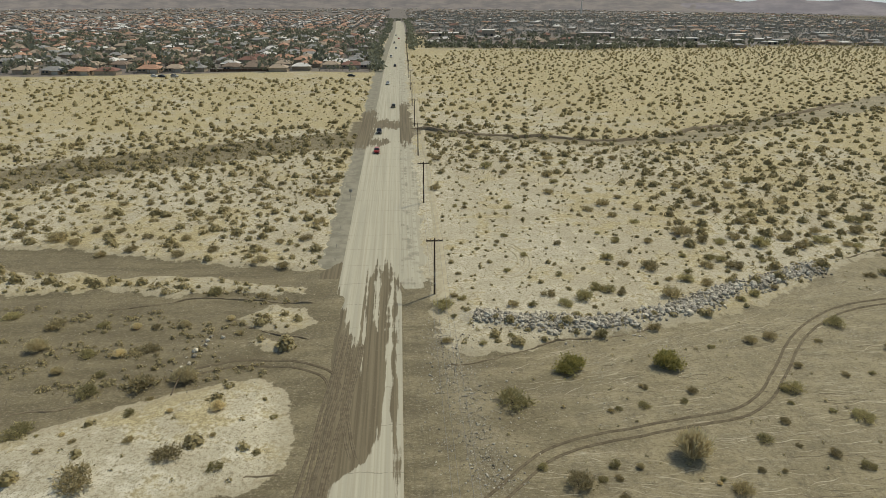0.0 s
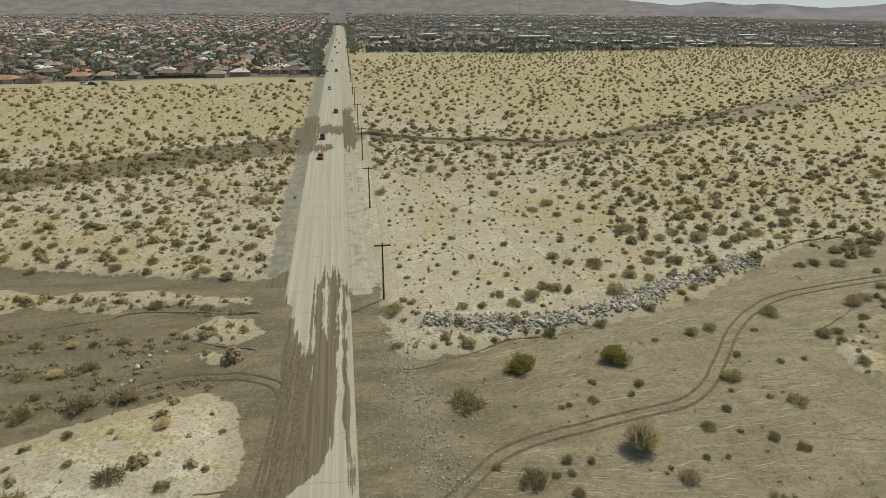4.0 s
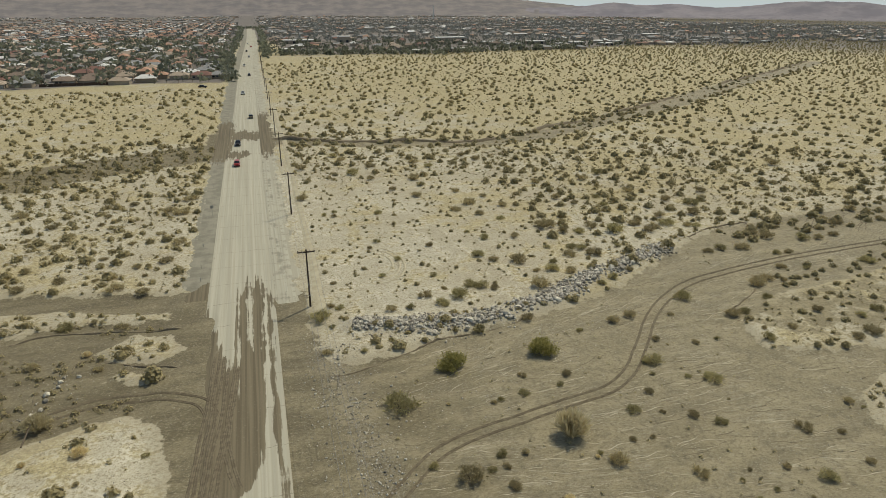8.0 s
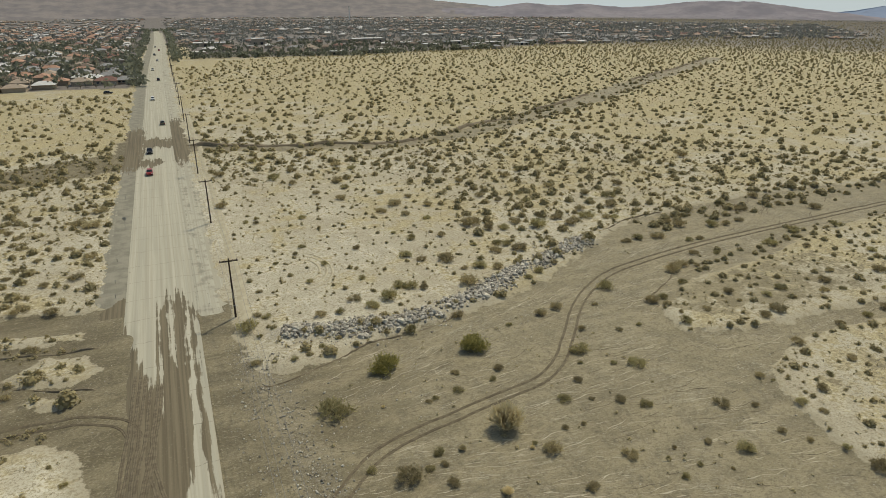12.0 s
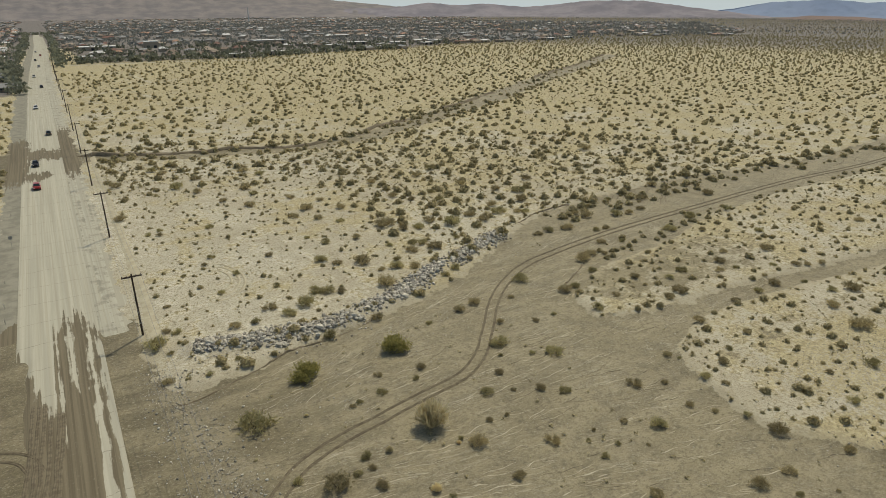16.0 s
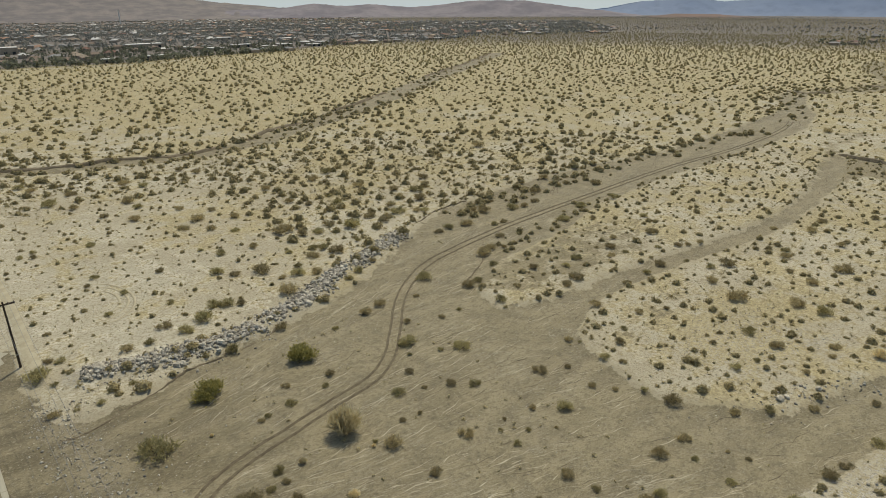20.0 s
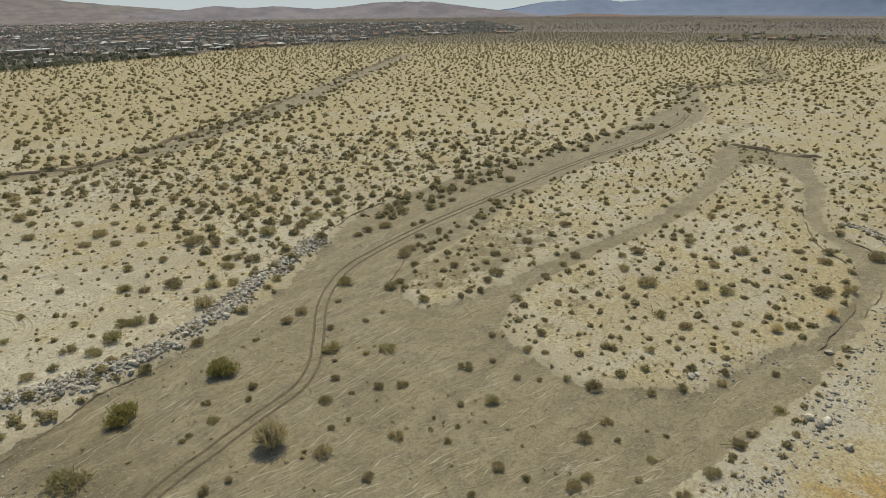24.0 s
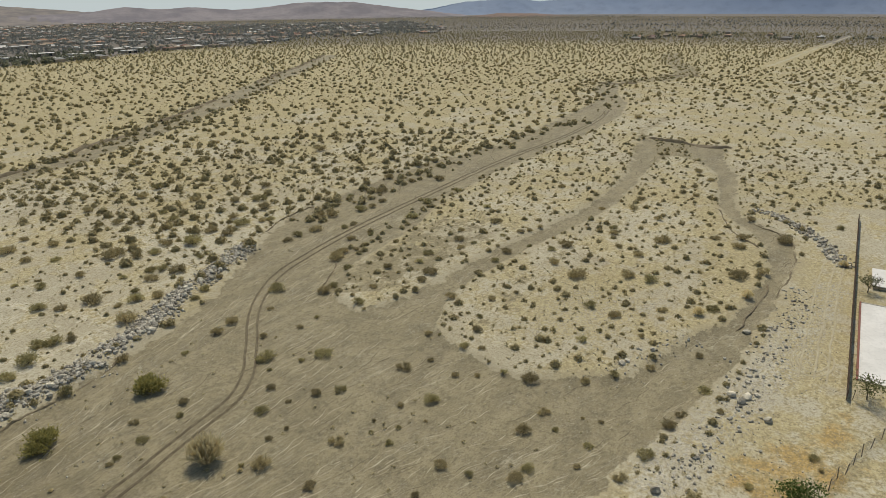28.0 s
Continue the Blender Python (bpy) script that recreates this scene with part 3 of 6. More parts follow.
verge = np.minimum(rxf + 1.25 + 0.2 * wig - 0.5 * soft(66 - ryf, 0, 5), (108 - ryf) * 0.1)
pale = np.maximum(strip, verge)
upper = np.minimum(-6.7 + 0.7 * finger - rxf, (ryf - 104 + 3.85 * np.maximum(-12.2, rxf + 11.9) + 5 * finger) * 0.12)
upper = np.maximum(upper, np.minimum(0.35 - np.abs(rxf + 4.85), (ryf - 94 + 4 * finger) * 0.2))
pale = np.maximum(pale, upper)
flood = np.minimum(np.minimum((117 + finger * 6 - 6 * soft(np.abs(rxf + 5), 1.5, 4) - ryf) * 0.25, 1.5), -pale * 1.7)
second = np.maximum(6.5 - np.abs(ryf - 261) * 0.8 + swell(rxf * 6, ryf * 0.4, 16, 31) * 3.0, 4.2 - np.abs(ryf - 229) * 0.8 - 5 * soft(rxf, -6, -3) + swell(rxf * 6, ryf * 0.4, 12, 33) * 1.5)
second = np.maximum(second, np.minimum(-10.3 + 0.9 * swell(rxf * 0 + 5, ryf, 20, 35) - rxf, (34 - np.abs(ryf - 258)) * 0.2) * 2)
second = np.minimum(second * 0.3, 0.6)
flood = np.maximum(flood, second)
flood[ryf > 330] = -3
road_me.attributes.new("mud", "FLOAT", "POINT").data.foreach_set("value", flood.astype(np.float32))
worn = 0.3 * soft(ryf, 220, 420) + 0.2 * (rxf < -11.6) + 0.55 * soft(-rxf, 10.4, 11.2) * soft(ryf, 200, 290)
road_me.attributes.new("worn", "FLOAT", "POINT").data.foreach_set("value", worn.astype(np.float32))
tagged(new("road", road_me), "straight asphalt road coated in pale silt and wet mud", "road", kind="structure")


def ribbon(name, xs, y0, y1, step, z, mat, label, attr):
    yy = np.arange(y0, y1 + 0.1, step)
    A, B = np.meshgrid(np.array(xs), yy)
    a, b = A.ravel(), B.ravel()
    outer = np.abs(a + 6.3) - 5.9
    a = a + np.sign(a + 6.3) * outer * 0.24 * (swell(a * 0 + 2, b, 17, 61) + 0.7 * swell(a * 0 + 2, b, 5, 62))
    k = len(xs)
    q = (np.arange(len(yy) - 1)[:, None] * k + np.arange(k - 1)[None, :]).ravel()
    me = mesh(name, np.stack([a + bend(b), b, drop(np.hypot(a, b)) + z - 0.16 * soft(y0 + 9 - b, 0, 9) - 0.05 * soft(np.abs(a - np.mean(xs)) * 2 / (xs[-1] - xs[0]), 0.8, 1.0)], 1), np.stack([q, q + 1, q + k + 1, q + k], 1), mat, True)
    for key, fn in attr.items():
        me.attributes.new(key, "FLOAT", "POINT").data.foreach_set("value", fn(a, b).astype(np.float32))
    return tagged(new(name, me), label, "road shoulder", kind="structure")


ribbon("pavement_west", np.linspace(-16.6, -12.2, 14), 108, 1400, 1.0, -0.02, ROAD, "grey worn asphalt shoulder beside the road",
       {"worn": lambda a, b: 0.86 - 0.3 * soft(-a, 15.4, 16.6), "mud": lambda a, b: np.maximum(np.minimum(121 - b + (a + 12) * 1.2, 2.0), 3.0 - np.abs(b - 256) * 0.085)})
ribbon("pavement_east", np.linspace(-0.4, 4.2, 14), 103, 1400, 1.0, -0.02, ROAD, "dusty compacted verge beside the road",
       {"worn": lambda a, b: 0.36 + 0 * a, "mud": lambda a, b: np.maximum(np.minimum(105 - b, 2.0), 3.0 - np.abs(b - 268) * 0.07)})

# ---- hills and ridges round the valley ----
def ridge(name, crest, far, depth, foot, mat, label, seed, rough=6.0):
    """A range whose crest is given as heading in degrees and height; it stands at a distance of far metres."""
    r = np.random.RandomState(seed)
    heads = np.arange(crest[0][0], crest[-1][0] + 0.01, 0.25)
    top = np.interp(heads, [c[0] for c in crest], [c[1] for c in crest])
    top = top + swell(heads * 40, heads * 17, 80, seed) * rough * 0.35 + swell(heads * 40, heads * 17, 22, seed + 1) * rough * 0.15
    rows = 14
    v = []
    for j in range(rows):
        k = j / (rows - 1)
        rad = far - depth * (1 - k)
        gully = swell(heads * 60, heads * 0 + k * 90, 60, seed + 2) * rough * 0.5 * math.sin(math.pi * k)
        z = foot + (top - foot) * k ** 1.25 + gully
        v.append(np.stack([np.sin(np.radians(heads)) * rad, np.cos(np.radians(heads)) * rad, z], 1))
    v.append(v[-1].copy())
    v.append(np.stack([np.sin(np.radians(heads)) * (far + depth), np.cos(np.radians(heads)) * (far + depth), np.full(len(heads), foot)], 1))
    v = np.concatenate(v)
    c = len(heads)
    strips = np.array(list(range(rows - 1)) + [rows])
    q = (strips[:, None] * c + np.arange(c - 1)[None, :]).ravel()
    tagged(new(name, mesh(name, v, np.stack([q, q + 1, q + c + 1, q + c], 1), mat, True)), label, "hills", kind="structure")


ridge("backdrop_hills", [(18, -40), (22, -24), (27, -16), (29.8, 10), (32.7, -4), (34.4, 4), (37.8, -12), (39.5, -8), (43, 20), (47.3, 22), (51, -12), (54.5, -38), (57, -60)], 4000, 420, -70, RIDGE, "bare brown desert hills with haze in their colour", 4)
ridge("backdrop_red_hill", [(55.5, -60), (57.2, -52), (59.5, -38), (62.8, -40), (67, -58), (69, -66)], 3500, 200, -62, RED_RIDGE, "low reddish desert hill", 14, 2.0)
ridge("backdrop_range", [(51, -60), (54.3, -30), (56.7, 8), (58.5, 14), (60.4, 26), (63, 8), (66, 20), (70, 45), (80, 120), (90, 140), (105, 130), (125, 60)], 4600, 300, -75, HAZE_BLUE_RIDGE, "distant mountain range with blue haze in its colour", 24, 8.0)
ridge("backdrop_slope", [(-75, 40), (-60, 60), (-40, 30), (-29, 10), (-18, 50), (0, 95), (9, 95), (14, 74), (19, 46), (24, 8), (28, -20), (32, -46)], 4350, 900, -70, SLOPE, "wide brown mountain foot with haze in its colour", 34, 8.0)
# self-lit band added as pale sky haze behind the ranges
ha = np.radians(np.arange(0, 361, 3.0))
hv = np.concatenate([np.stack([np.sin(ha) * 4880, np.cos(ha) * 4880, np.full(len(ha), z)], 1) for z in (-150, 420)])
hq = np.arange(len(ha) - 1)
tagged(new("backdrop_sky", mesh("backdrop_sky", hv, np.stack([hq, hq + 1, hq + 1 + len(ha), hq + len(ha)], 1), HAZE)), "glowing backdrop of pale hazy sky low over the horizon", "sky", kind="structure")


# ---- shrubs ----
def shrub_meshes(seed, leaves, tall, mat, bare=False, size=1.0):
    """Foliage and stems of one bush of unit width: sprays of small leaves at the ends of branching stems."""
    r = np.random.RandomState(seed)
    clumps = []
    n = 9 + seed % 5
    for i in range(n):
        a, k = r.uniform(0, 6.28), r.uniform(0.1, 1.0) ** 0.6
        rad = 0.40 * k * r.uniform(0.8, 1.15)
        clumps.append((math.cos(a) * rad, math.sin(a) * rad, tall * (0.85 - 0.5 * k) * r.uniform(0.6, 1.0)))
    v, f = [], []
    for i in range(leaves):
        c = clumps[r.randint(n)]
        p = np.array(c) + r.normal(0, 1, 3) * np.array([0.105, 0.105, 0.07])
        p[2] = max(p[2], 0.03)
        way = np.array([p[0], p[1], 0.35 + r.uniform(-0.3, 0.6)]) + r.normal(0, 0.35, 3)
        way /= np.linalg.norm(way)
        side = np.cross(way, r.normal(0, 1, 3))
        side /= np.linalg.norm(side) + 1e-9
        ln, wd = r.uniform(0.035, 0.085) * size, r.uniform(0.010, 0.020) * size
        if bare:
            ln, wd = ln * 1.6, wd * 0.5
        k = len(v)
        v += [tuple(p - side * wd), tuple(p + side * wd), tuple(p + way * ln + side * wd * 0.5), tuple(p + way * ln - side * wd * 0.5)]
        f.append((k, k + 1, k + 2, k + 3))
    leaf = mesh("foliage", v, f, mat)
    bm = bmesh.new()
    for c in clumps:
        tube(bm, (c[0] * 0.12, c[1] * 0.12, -0.04), (c[0] * 0.6, c[1] * 0.6, c[2] * 0.62), 0.016, 0.009, 4)
        tube(bm, (c[0] * 0.6, c[1] * 0.6, c[2] * 0.62), (c[0], c[1], c[2]), 0.009, 0.004, 3)
    stem = bpy.data.meshes.new("branchwork")
    bm.to_mesh(stem)
    bm.free()
    stem.materials.append(BARK)
    return leaf, stem


def spray_meshes(seed, stalks, tall, mat):
    """A dried bush of unit width: stiff stalks that fan out of the root, each with side twigs."""
    r = np.random.RandomState(seed)
    v, f = [], []
    for i in range(stalks):
        a, k = r.uniform(0, 6.28), r.uniform(0, 1) ** 0.7
        tip = np.array([math.cos(a) * 0.5 * k, math.sin(a) * 0.5 * k, tall * (1.0 - 0.55 * k * k) * r.uniform(0.6, 1.0)])
        foot = np.array([math.cos(a), math.sin(a), 0.0]) * 0.1 * k
        mid = foot + (tip - foot) * r.uniform(0.35, 0.6) + np.array([0, 0, 0.05])
        side = np.cross(tip - foot, r.normal(0, 1, 3))
        side *= r.uniform(0.004, 0.010) / (np.linalg.norm(side) + 1e-9)
        o = len(v)
        v += [tuple(foot - side), tuple(foot + side), tuple(mid + side), tuple(mid - side), tuple(tip + side * 0.3), tuple(tip - side * 0.3)]
        f += [(o, o + 1, o + 2, o + 3), (o + 3, o + 2, o + 4, o + 5)]
        twig = mid + (tip - mid) * 0.4
        end = twig + r.normal(0, 0.04, 3) + np.array([0, 0, 0.09])
        o = len(v)
        v += [tuple(twig - side), tuple(twig + side), tuple(end + side), tuple(end - side)]
        f.append((o, o + 1, o + 2, o + 3))
    bm = bmesh.new()
    for i in range(9):
        a = i * 0.7 + r.uniform(-0.2, 0.2)
        tube(bm, (0, 0, -0.04), (math.cos(a) * 0.2, math.sin(a) * 0.2, tall * 0.4), 0.014, 0.006, 4)
    stem = bpy.data.meshes.new("branchwork")
    bm.to_mesh(stem)
    bm.free()
    stem.materials.append(BARK)
    return mesh("foliage", v, f, mat), stem


SHRUBS = {"creosote": [shrub_meshes(s, 850, 0.50, CREOSOTE, size=1.3) for s in range(1, 7)], "olive": [shrub_meshes(s, 850, 0.46, OLIVE, size=1.3) for s in range(11, 15)],
          "green": [shrub_meshes(s, 2400, 0.52, GREEN, size=1.1) for s in range(21, 24)], "straw": [spray_meshes(s, 620, 0.64, STRAW) for s in range(31, 34)]}
WORDS = {"creosote": "brown-olive creosote bush on %s", "olive": "low olive-green shrub on %s", "green": "dense green desert bush on %s", "straw": "dried straw-coloured bush on %s"}
pick = random.Random(5)
PLANTED = []


def shrub(kind, x, y, width, where, tall=1.0):
    leaf, stem = pick.choice(SHRUBS[kind])
    away = 1 + 0.38 * width / math.hypot(x, y)
    x, y = x * away, y * away
    base = new({"creosote": "creosote_bush", "olive": "desert_shrub", "green": "green_bush", "straw": "dry_bush"}[kind])
    base.matrix_basis = Matrix.Translation((x, y, height(x, y) - 0.02)) @ Matrix.Rotation(pick.uniform(0, 6.28), 4, "Z") @ Matrix.Diagonal((width, width, width * tall, 1))
    tagged(base, WORDS[kind] % where, "shrub", {"creosote": "creosote bushes", "olive": "desert shrubs", "green": "green bushes", "straw": "dry bushes"}[kind])
    child("foliage", leaf, base)
    child("branchwork", stem, base, "bare grey branches")
    PLANTED.append((x, y, width))


# shrubs by stretch of land: x, y, width
WASH_A = [
    (24, 78.2, 5.1), (38.7, 78.2, 5.5), (31.6, 88.1, 2.8), (41, 89.7, 2.5), (47.9, 100.2, 4.3), (32.1, 99.7, 4.1), (28, 98, 2.9), (54.9, 85.2,
    2.6), (58.7, 86, 2.6), (71.6, 89.3, 3.6), (53.9, 71.7, 3.3), (66, 84.8, 1.4), (58.4, 78, 1.8), (59.5, 64.9, 3), (56.7, 67, 1.3), (49, 65.1,
    1.7), (51.6, 58.7, 1.9), (44.5, 61.5, 2.2), (54.2, 56.5, 1.9), (56.3, 47.3, 1.2), (41.3, 56.6, 1.2), (31.9, 69.4, 1.7), (37.9, 70.4, 1.3),
    (33.4, 73.9, 1.5), (39.9, 72.3, 1.9), (28.4, 69.1, 1.2), (36.3, 55.5, 1), (37.3, 53, 2.7), (45.4, 48.8, 2.2), (49.3, 43.4, 1.3), (49.7,
    46.8, 0.8), (51.8, 48.1, 0.8)
]
WASH_B = [
    (38.1, 45.9, 1.8), (52.3, 44.5, 1), (52.3, 69.3, 1), (48.4, 60.7, 1), (64.1, 75.3, 1.4), (68.5, 75.4, 1.3), (48, 84.1, 1.3), (51.2, 144.6,
    2.9), (59.2, 149.8, 3), (46.5, 127.9, 2.6), (41.7, 118.8, 3.1), (48.9, 112.8, 4.3), (44.4, 115.6, 2.4), (53.5, 107.1, 3.2), (55.9, 110.6,
    2.2), (62.7, 130.5, 5.4), (65.4, 126.6, 3.1), (69.6, 126.1, 3.1), (77, 122.8, 5.4), (73.7, 128.7, 3.6), (66.1, 112.6, 3.8), (64.8, 116.4,
    2.8), (63.2, 118, 2.6), (60.7, 113.5, 3.2), (53.7, 126.5, 2.6), (73.3, 115.4, 1.9), (58.1, 119.2, 1.8), (51.2, 153, 4.1), (57, 158.7, 2.5),
    (63.7, 100.6, 2.5), (60.2, 98.8, 2), (68.8, 103.1, 1.9)
]
WASH_C = [
    (39.8, 102.1, 2.2), (37.5, 103.4, 3.3), (35.3, 104.8, 2.8), (56.9, 105.3, 2.8), (50.8, 108, 1.8)
]
TRACK_SIDE = [
    (14.3, 69.9, 4.8), (27.3, 68.8, 1.1), (21.1, 70.2, 0.8), (24.4, 58.4, 1.7), (24.2, 56.3, 1.2), (27.3, 57.9, 1.4), (22.3, 56.2, 1.3), (23.9,
    52.6, 1.8), (28.8, 49, 1.8), (15.9, 58.4, 1.5), (44.1, 56.3, 1), (35.5, 54.9, 0.9), (29.9, 47.3, 1.1), (19.2, 54.7, 3.6)
]
FLATS_A = [
    (63.6, 52.5, 2.4), (59.1, 44.2, 2.5), (55.6, 42.4, 0.7), (49.2, 35.6, 1.9), (50.2, 32.2, 1.3), (43.8, 35, 1.4), (52.1, 27.1, 2.3), (54.7,
    26.7, 1.8), (65.5, 30.2, 1.9), (60.2, 30.4, 2.5), (63.4, 27.4, 1.1), (67.8, 25.6, 0.7), (68.2, 23.3, 0.9), (62.5, 22.6, 1.4), (58.5, 22.3,
    1.1), (58.8, 17.2, 1.8), (64.1, 16.2, 2.3), (71.5, 15.4, 2.5), (75.1, 14.9, 1.8), (82.3, 13.9, 2.4), (92.1, 17.1, 1.6), (84.4, 22.1, 1.7),
    (79.1, 25.8, 1.7), (75.4, 28.4, 1.9), (71.3, 35.2, 2.8), (70.9, 39.4, 1.5), (68.3, 42.5, 1.3), (66.7, 45.1, 1.4), (73.7, 48.3, 1.8), (74.7,
    45.6, 1.4), (74.3, 55.6, 1.8), (75.4, 54.1, 0.8)
]
FLATS_B = [
    (68.1, 50.7, 1.3), (79.3, 49.2, 2.3), (83.7, 51.7, 1.4), (90.7, 53.4, 1.8), (95.5, 51, 1.4), (97.7, 37.3, 2.7), (96.9, 32.4, 2.5), (101.6,
    31, 1.1), (85.5, 33.5, 2), (90.2, 39.5, 1.4), (92.2, 41.5, 1), (90.4, 32.6, 1.3), (103.6, 26.3, 2), (100.2, 25.5, 1.5), (114.2, 32, 3.2),
    (78.6, 10.9, 1.3), (92.2, 26.3, 1.5)
]
UPPER_WASH_A = [
    (152.5, 109, 3.9), (147.1, 115.2, 2.7), (125, 119.4, 2.5), (133.4, 115.5, 3.7), (145.6, 123.1, 3.7), (117.4, 109.2, 3.6), (121.1, 108.6,
    2.9), (126.6, 109.4, 2.4), (132.3, 98.6, 3.3), (110, 112, 3.8), (109.1, 115.3, 2.6), (95, 108.9, 2.9), (91.4, 108.3, 2.4), (99.9, 107.7,
    3.4), (105.4, 103.6, 2.1), (108.4, 103.6, 2.2), (100.3, 96.8, 2.4), (105.3, 95.3, 1.8), (89.5, 91.1, 4), (93.1, 92.6, 3), (87.2, 85.6, 2.2),
    (96.3, 91.5, 1.7), (76.2, 81.4, 3.2), (79.2, 82.2, 2.2), (82.7, 74.9, 1.8), (77.9, 75.7, 1.3), (75.4, 72.4, 2.7), (91.5, 78.4, 2.5), (90.7,
    75.1, 1.2), (97.1, 74.8, 2), (93.6, 69.3, 3.4), (90.1, 68.7, 2.4)
]
UPPER_WASH_B = [
    (102, 75.8, 2.6), (109, 72.3, 2.1), (112.6, 75.1, 2.7), (113.2, 71.4, 1.5), (114.4, 66, 1.3), (112.8, 63, 2.6), (107.5, 62.4, 2.1), (100.2,
    62.3, 1.8), (87, 59.9, 2.4), (120.5, 68.2, 1.6), (124.8, 65.8, 2.1), (126.9, 64.7, 1.8), (119.2, 60.6, 1.5), (130.3, 63.7, 1.8), (121.6,
    53.2, 3.6), (118.2, 54.8, 2.1), (111.8, 51, 2.8), (108.2, 44.4, 4), (120.4, 94.6, 3.4), (125.5, 89.3, 2.2), (118, 78.2, 2.1), (136.5, 82.5,
    2.3), (164.3, 74.1, 2.6), (152.9, 57.3, 2), (139.9, 49.1, 2.2), (128.1, 43.4, 2), (126.6, 73.7, 3.3), (143.8, 96.4, 3.2), (160.4, 167.5, 5)
]
FENCE_SIDE = [
    (105, 20.7, 2.9), (108.1, 18.9, 2.6), (116.8, 15.2, 3.1), (65.8, 4.9, 1.3), (142.6, 2.3, 2.6), (75, -0.5, 1.4), (73.3, -1.4, 1), (167.2, 5,
    2.3)
]
EAST_BANK = [
    (135.9, 47.4, 2.8), (136.1, 36.5, 4), (155.9, 50.2, 3), (147.6, 22.4, 3.2), (151.9, 14.3, 4.3), (163.3, 23.5, 2.5), (141.4, 21.8, 3.1),
    (130.2, 14.9, 3), (125.2, 18.4, 4.3), (114, 36.5, 3.2), (125.2, 38.3, 2.7), (144.4, 27.3, 2.4), (151, 42.2, 2.6), (175.7, 39.6, 2.4),
    (176.5, 43.6, 2.6), (164.8, 51.2, 2.8), (202.3, 46.2, 2.9), (194.2, 40.5, 2.6), (282, 92.9, 4.4), (184.5, 42.4, 2.3)
]
POLE_FIELD = [
    (6.6, 97.8, 4.2), (19, 98.4, 2.4), (22.7, 98.2, 2.2), (10.5, 102.1, 1.9), (8.9, 103.2, 1.7), (8.3, 95.3, 1.4), (12.4, 86.1, 1.5), (6.7,
    87.1, 2), (17, 88.4, 1.3), (22.6, 132.6, 2), (20.6, 129.5, 1.5), (24.9, 121.4, 1.9), (20.4, 113.6, 1.8), (33.5, 127.1, 2.1), (30.1, 111.3,
    1.8), (26.7, 151.8, 2.4), (15.5, 152.4, 1.9), (13.3, 154.5, 1.8), (16.1, 156.1, 1.7), (9.2, 168.6, 3.5)
]
SAND_FIELD = [
    (25.9, 101.9, 2.7), (15.8, 125.7, 1.3), (10.7, 112.8, 1.4), (46.3, 149.2, 3.2), (55.2, 139.8, 2.4), (39.8, 163.8, 3.4), (34.5, 171.4, 2.5),
    (43.2, 174.2, 2.9), (42.8, 180.6, 4.4), (30.4, 183.2, 3), (26.3, 190.9, 4.2), (32.7, 198.1, 3.6), (11.3, 200.5, 4), (22.7, 215.7, 3.4),
    (25.1, 210.7, 3.2), (47.6, 200.6, 3.7), (51, 194.9, 3.2), (65.9, 206.4, 3.1), (68.8, 199.7, 3.5), (44, 133.1, 1.5), (51.1, 165.6, 2.8)
]
BANK_TOP = [
    (84.8, 127.2, 3.5), (85.7, 122.2, 3.5), (92.1, 124.8, 4.3), (94.4, 131.1, 3), (103.4, 130.1, 4.2), (107.8, 137, 4.4), (117.7, 146.4, 3.6),
    (103.5, 142.2, 3.2), (84.9, 142.1, 3.2), (75.7, 151.6, 3.1), (78.6, 146.6, 2.6), (86.6, 149.5, 2.5), (97.8, 152.3, 3.5), (96.8, 123.3, 2.6),
    (98.7, 122.4, 2.5), (76.5, 167.8, 3.4), (91.5, 167.1, 3.8), (98.7, 171.5, 3.9)
]
WEST_WASH_A = [
    (-56.7, 95.6, 4.7), (-55.9, 88, 5.7), (-43.7, 76.1, 4.7), (-36.8, 76.9, 6), (-30.9, 78.3, 5.9), (-48, 67.3, 5.1), (-27.5, 61.1, 4.4),
    (-24.3, 70.4, 3.5), (-22, 59.7, 2.5), (-36.1, 57, 6), (-30.6, 70.8, 1.6), (-36, 71.1, 2.3), (-34.7, 74.8, 1.6), (-43.7, 94.9, 2.9), (-49.3,
    95.8, 2.6), (-40.8, 94.8, 2.5), (-36.2, 95.1, 3.1), (-34.3, 107.3, 4.1), (-25.5, 105.4, 3), (-30, 107.8, 2), (-66, 99.7, 3.6), (-39.2, 87.6,
    3.6), (-43.1, 86.3, 3.3), (-48.1, 86.6, 3.4), (-33.5, 64.8, 2), (-50.2, 82, 3), (-43.8, 81.2, 2.3), (-40.5, 65.5, 1.4), (-42.6, 67.3, 1.3),
    (-45.8, 67.5, 0.9), (-43.6, 63.9, 1.5), (-23.6, 65.2, 1.4)
]
WEST_WASH_B = [
    (-17.2, 69.6, 1.4), (-26.5, 92.3, 2.1), (-29.1, 97.1, 2.5)
]
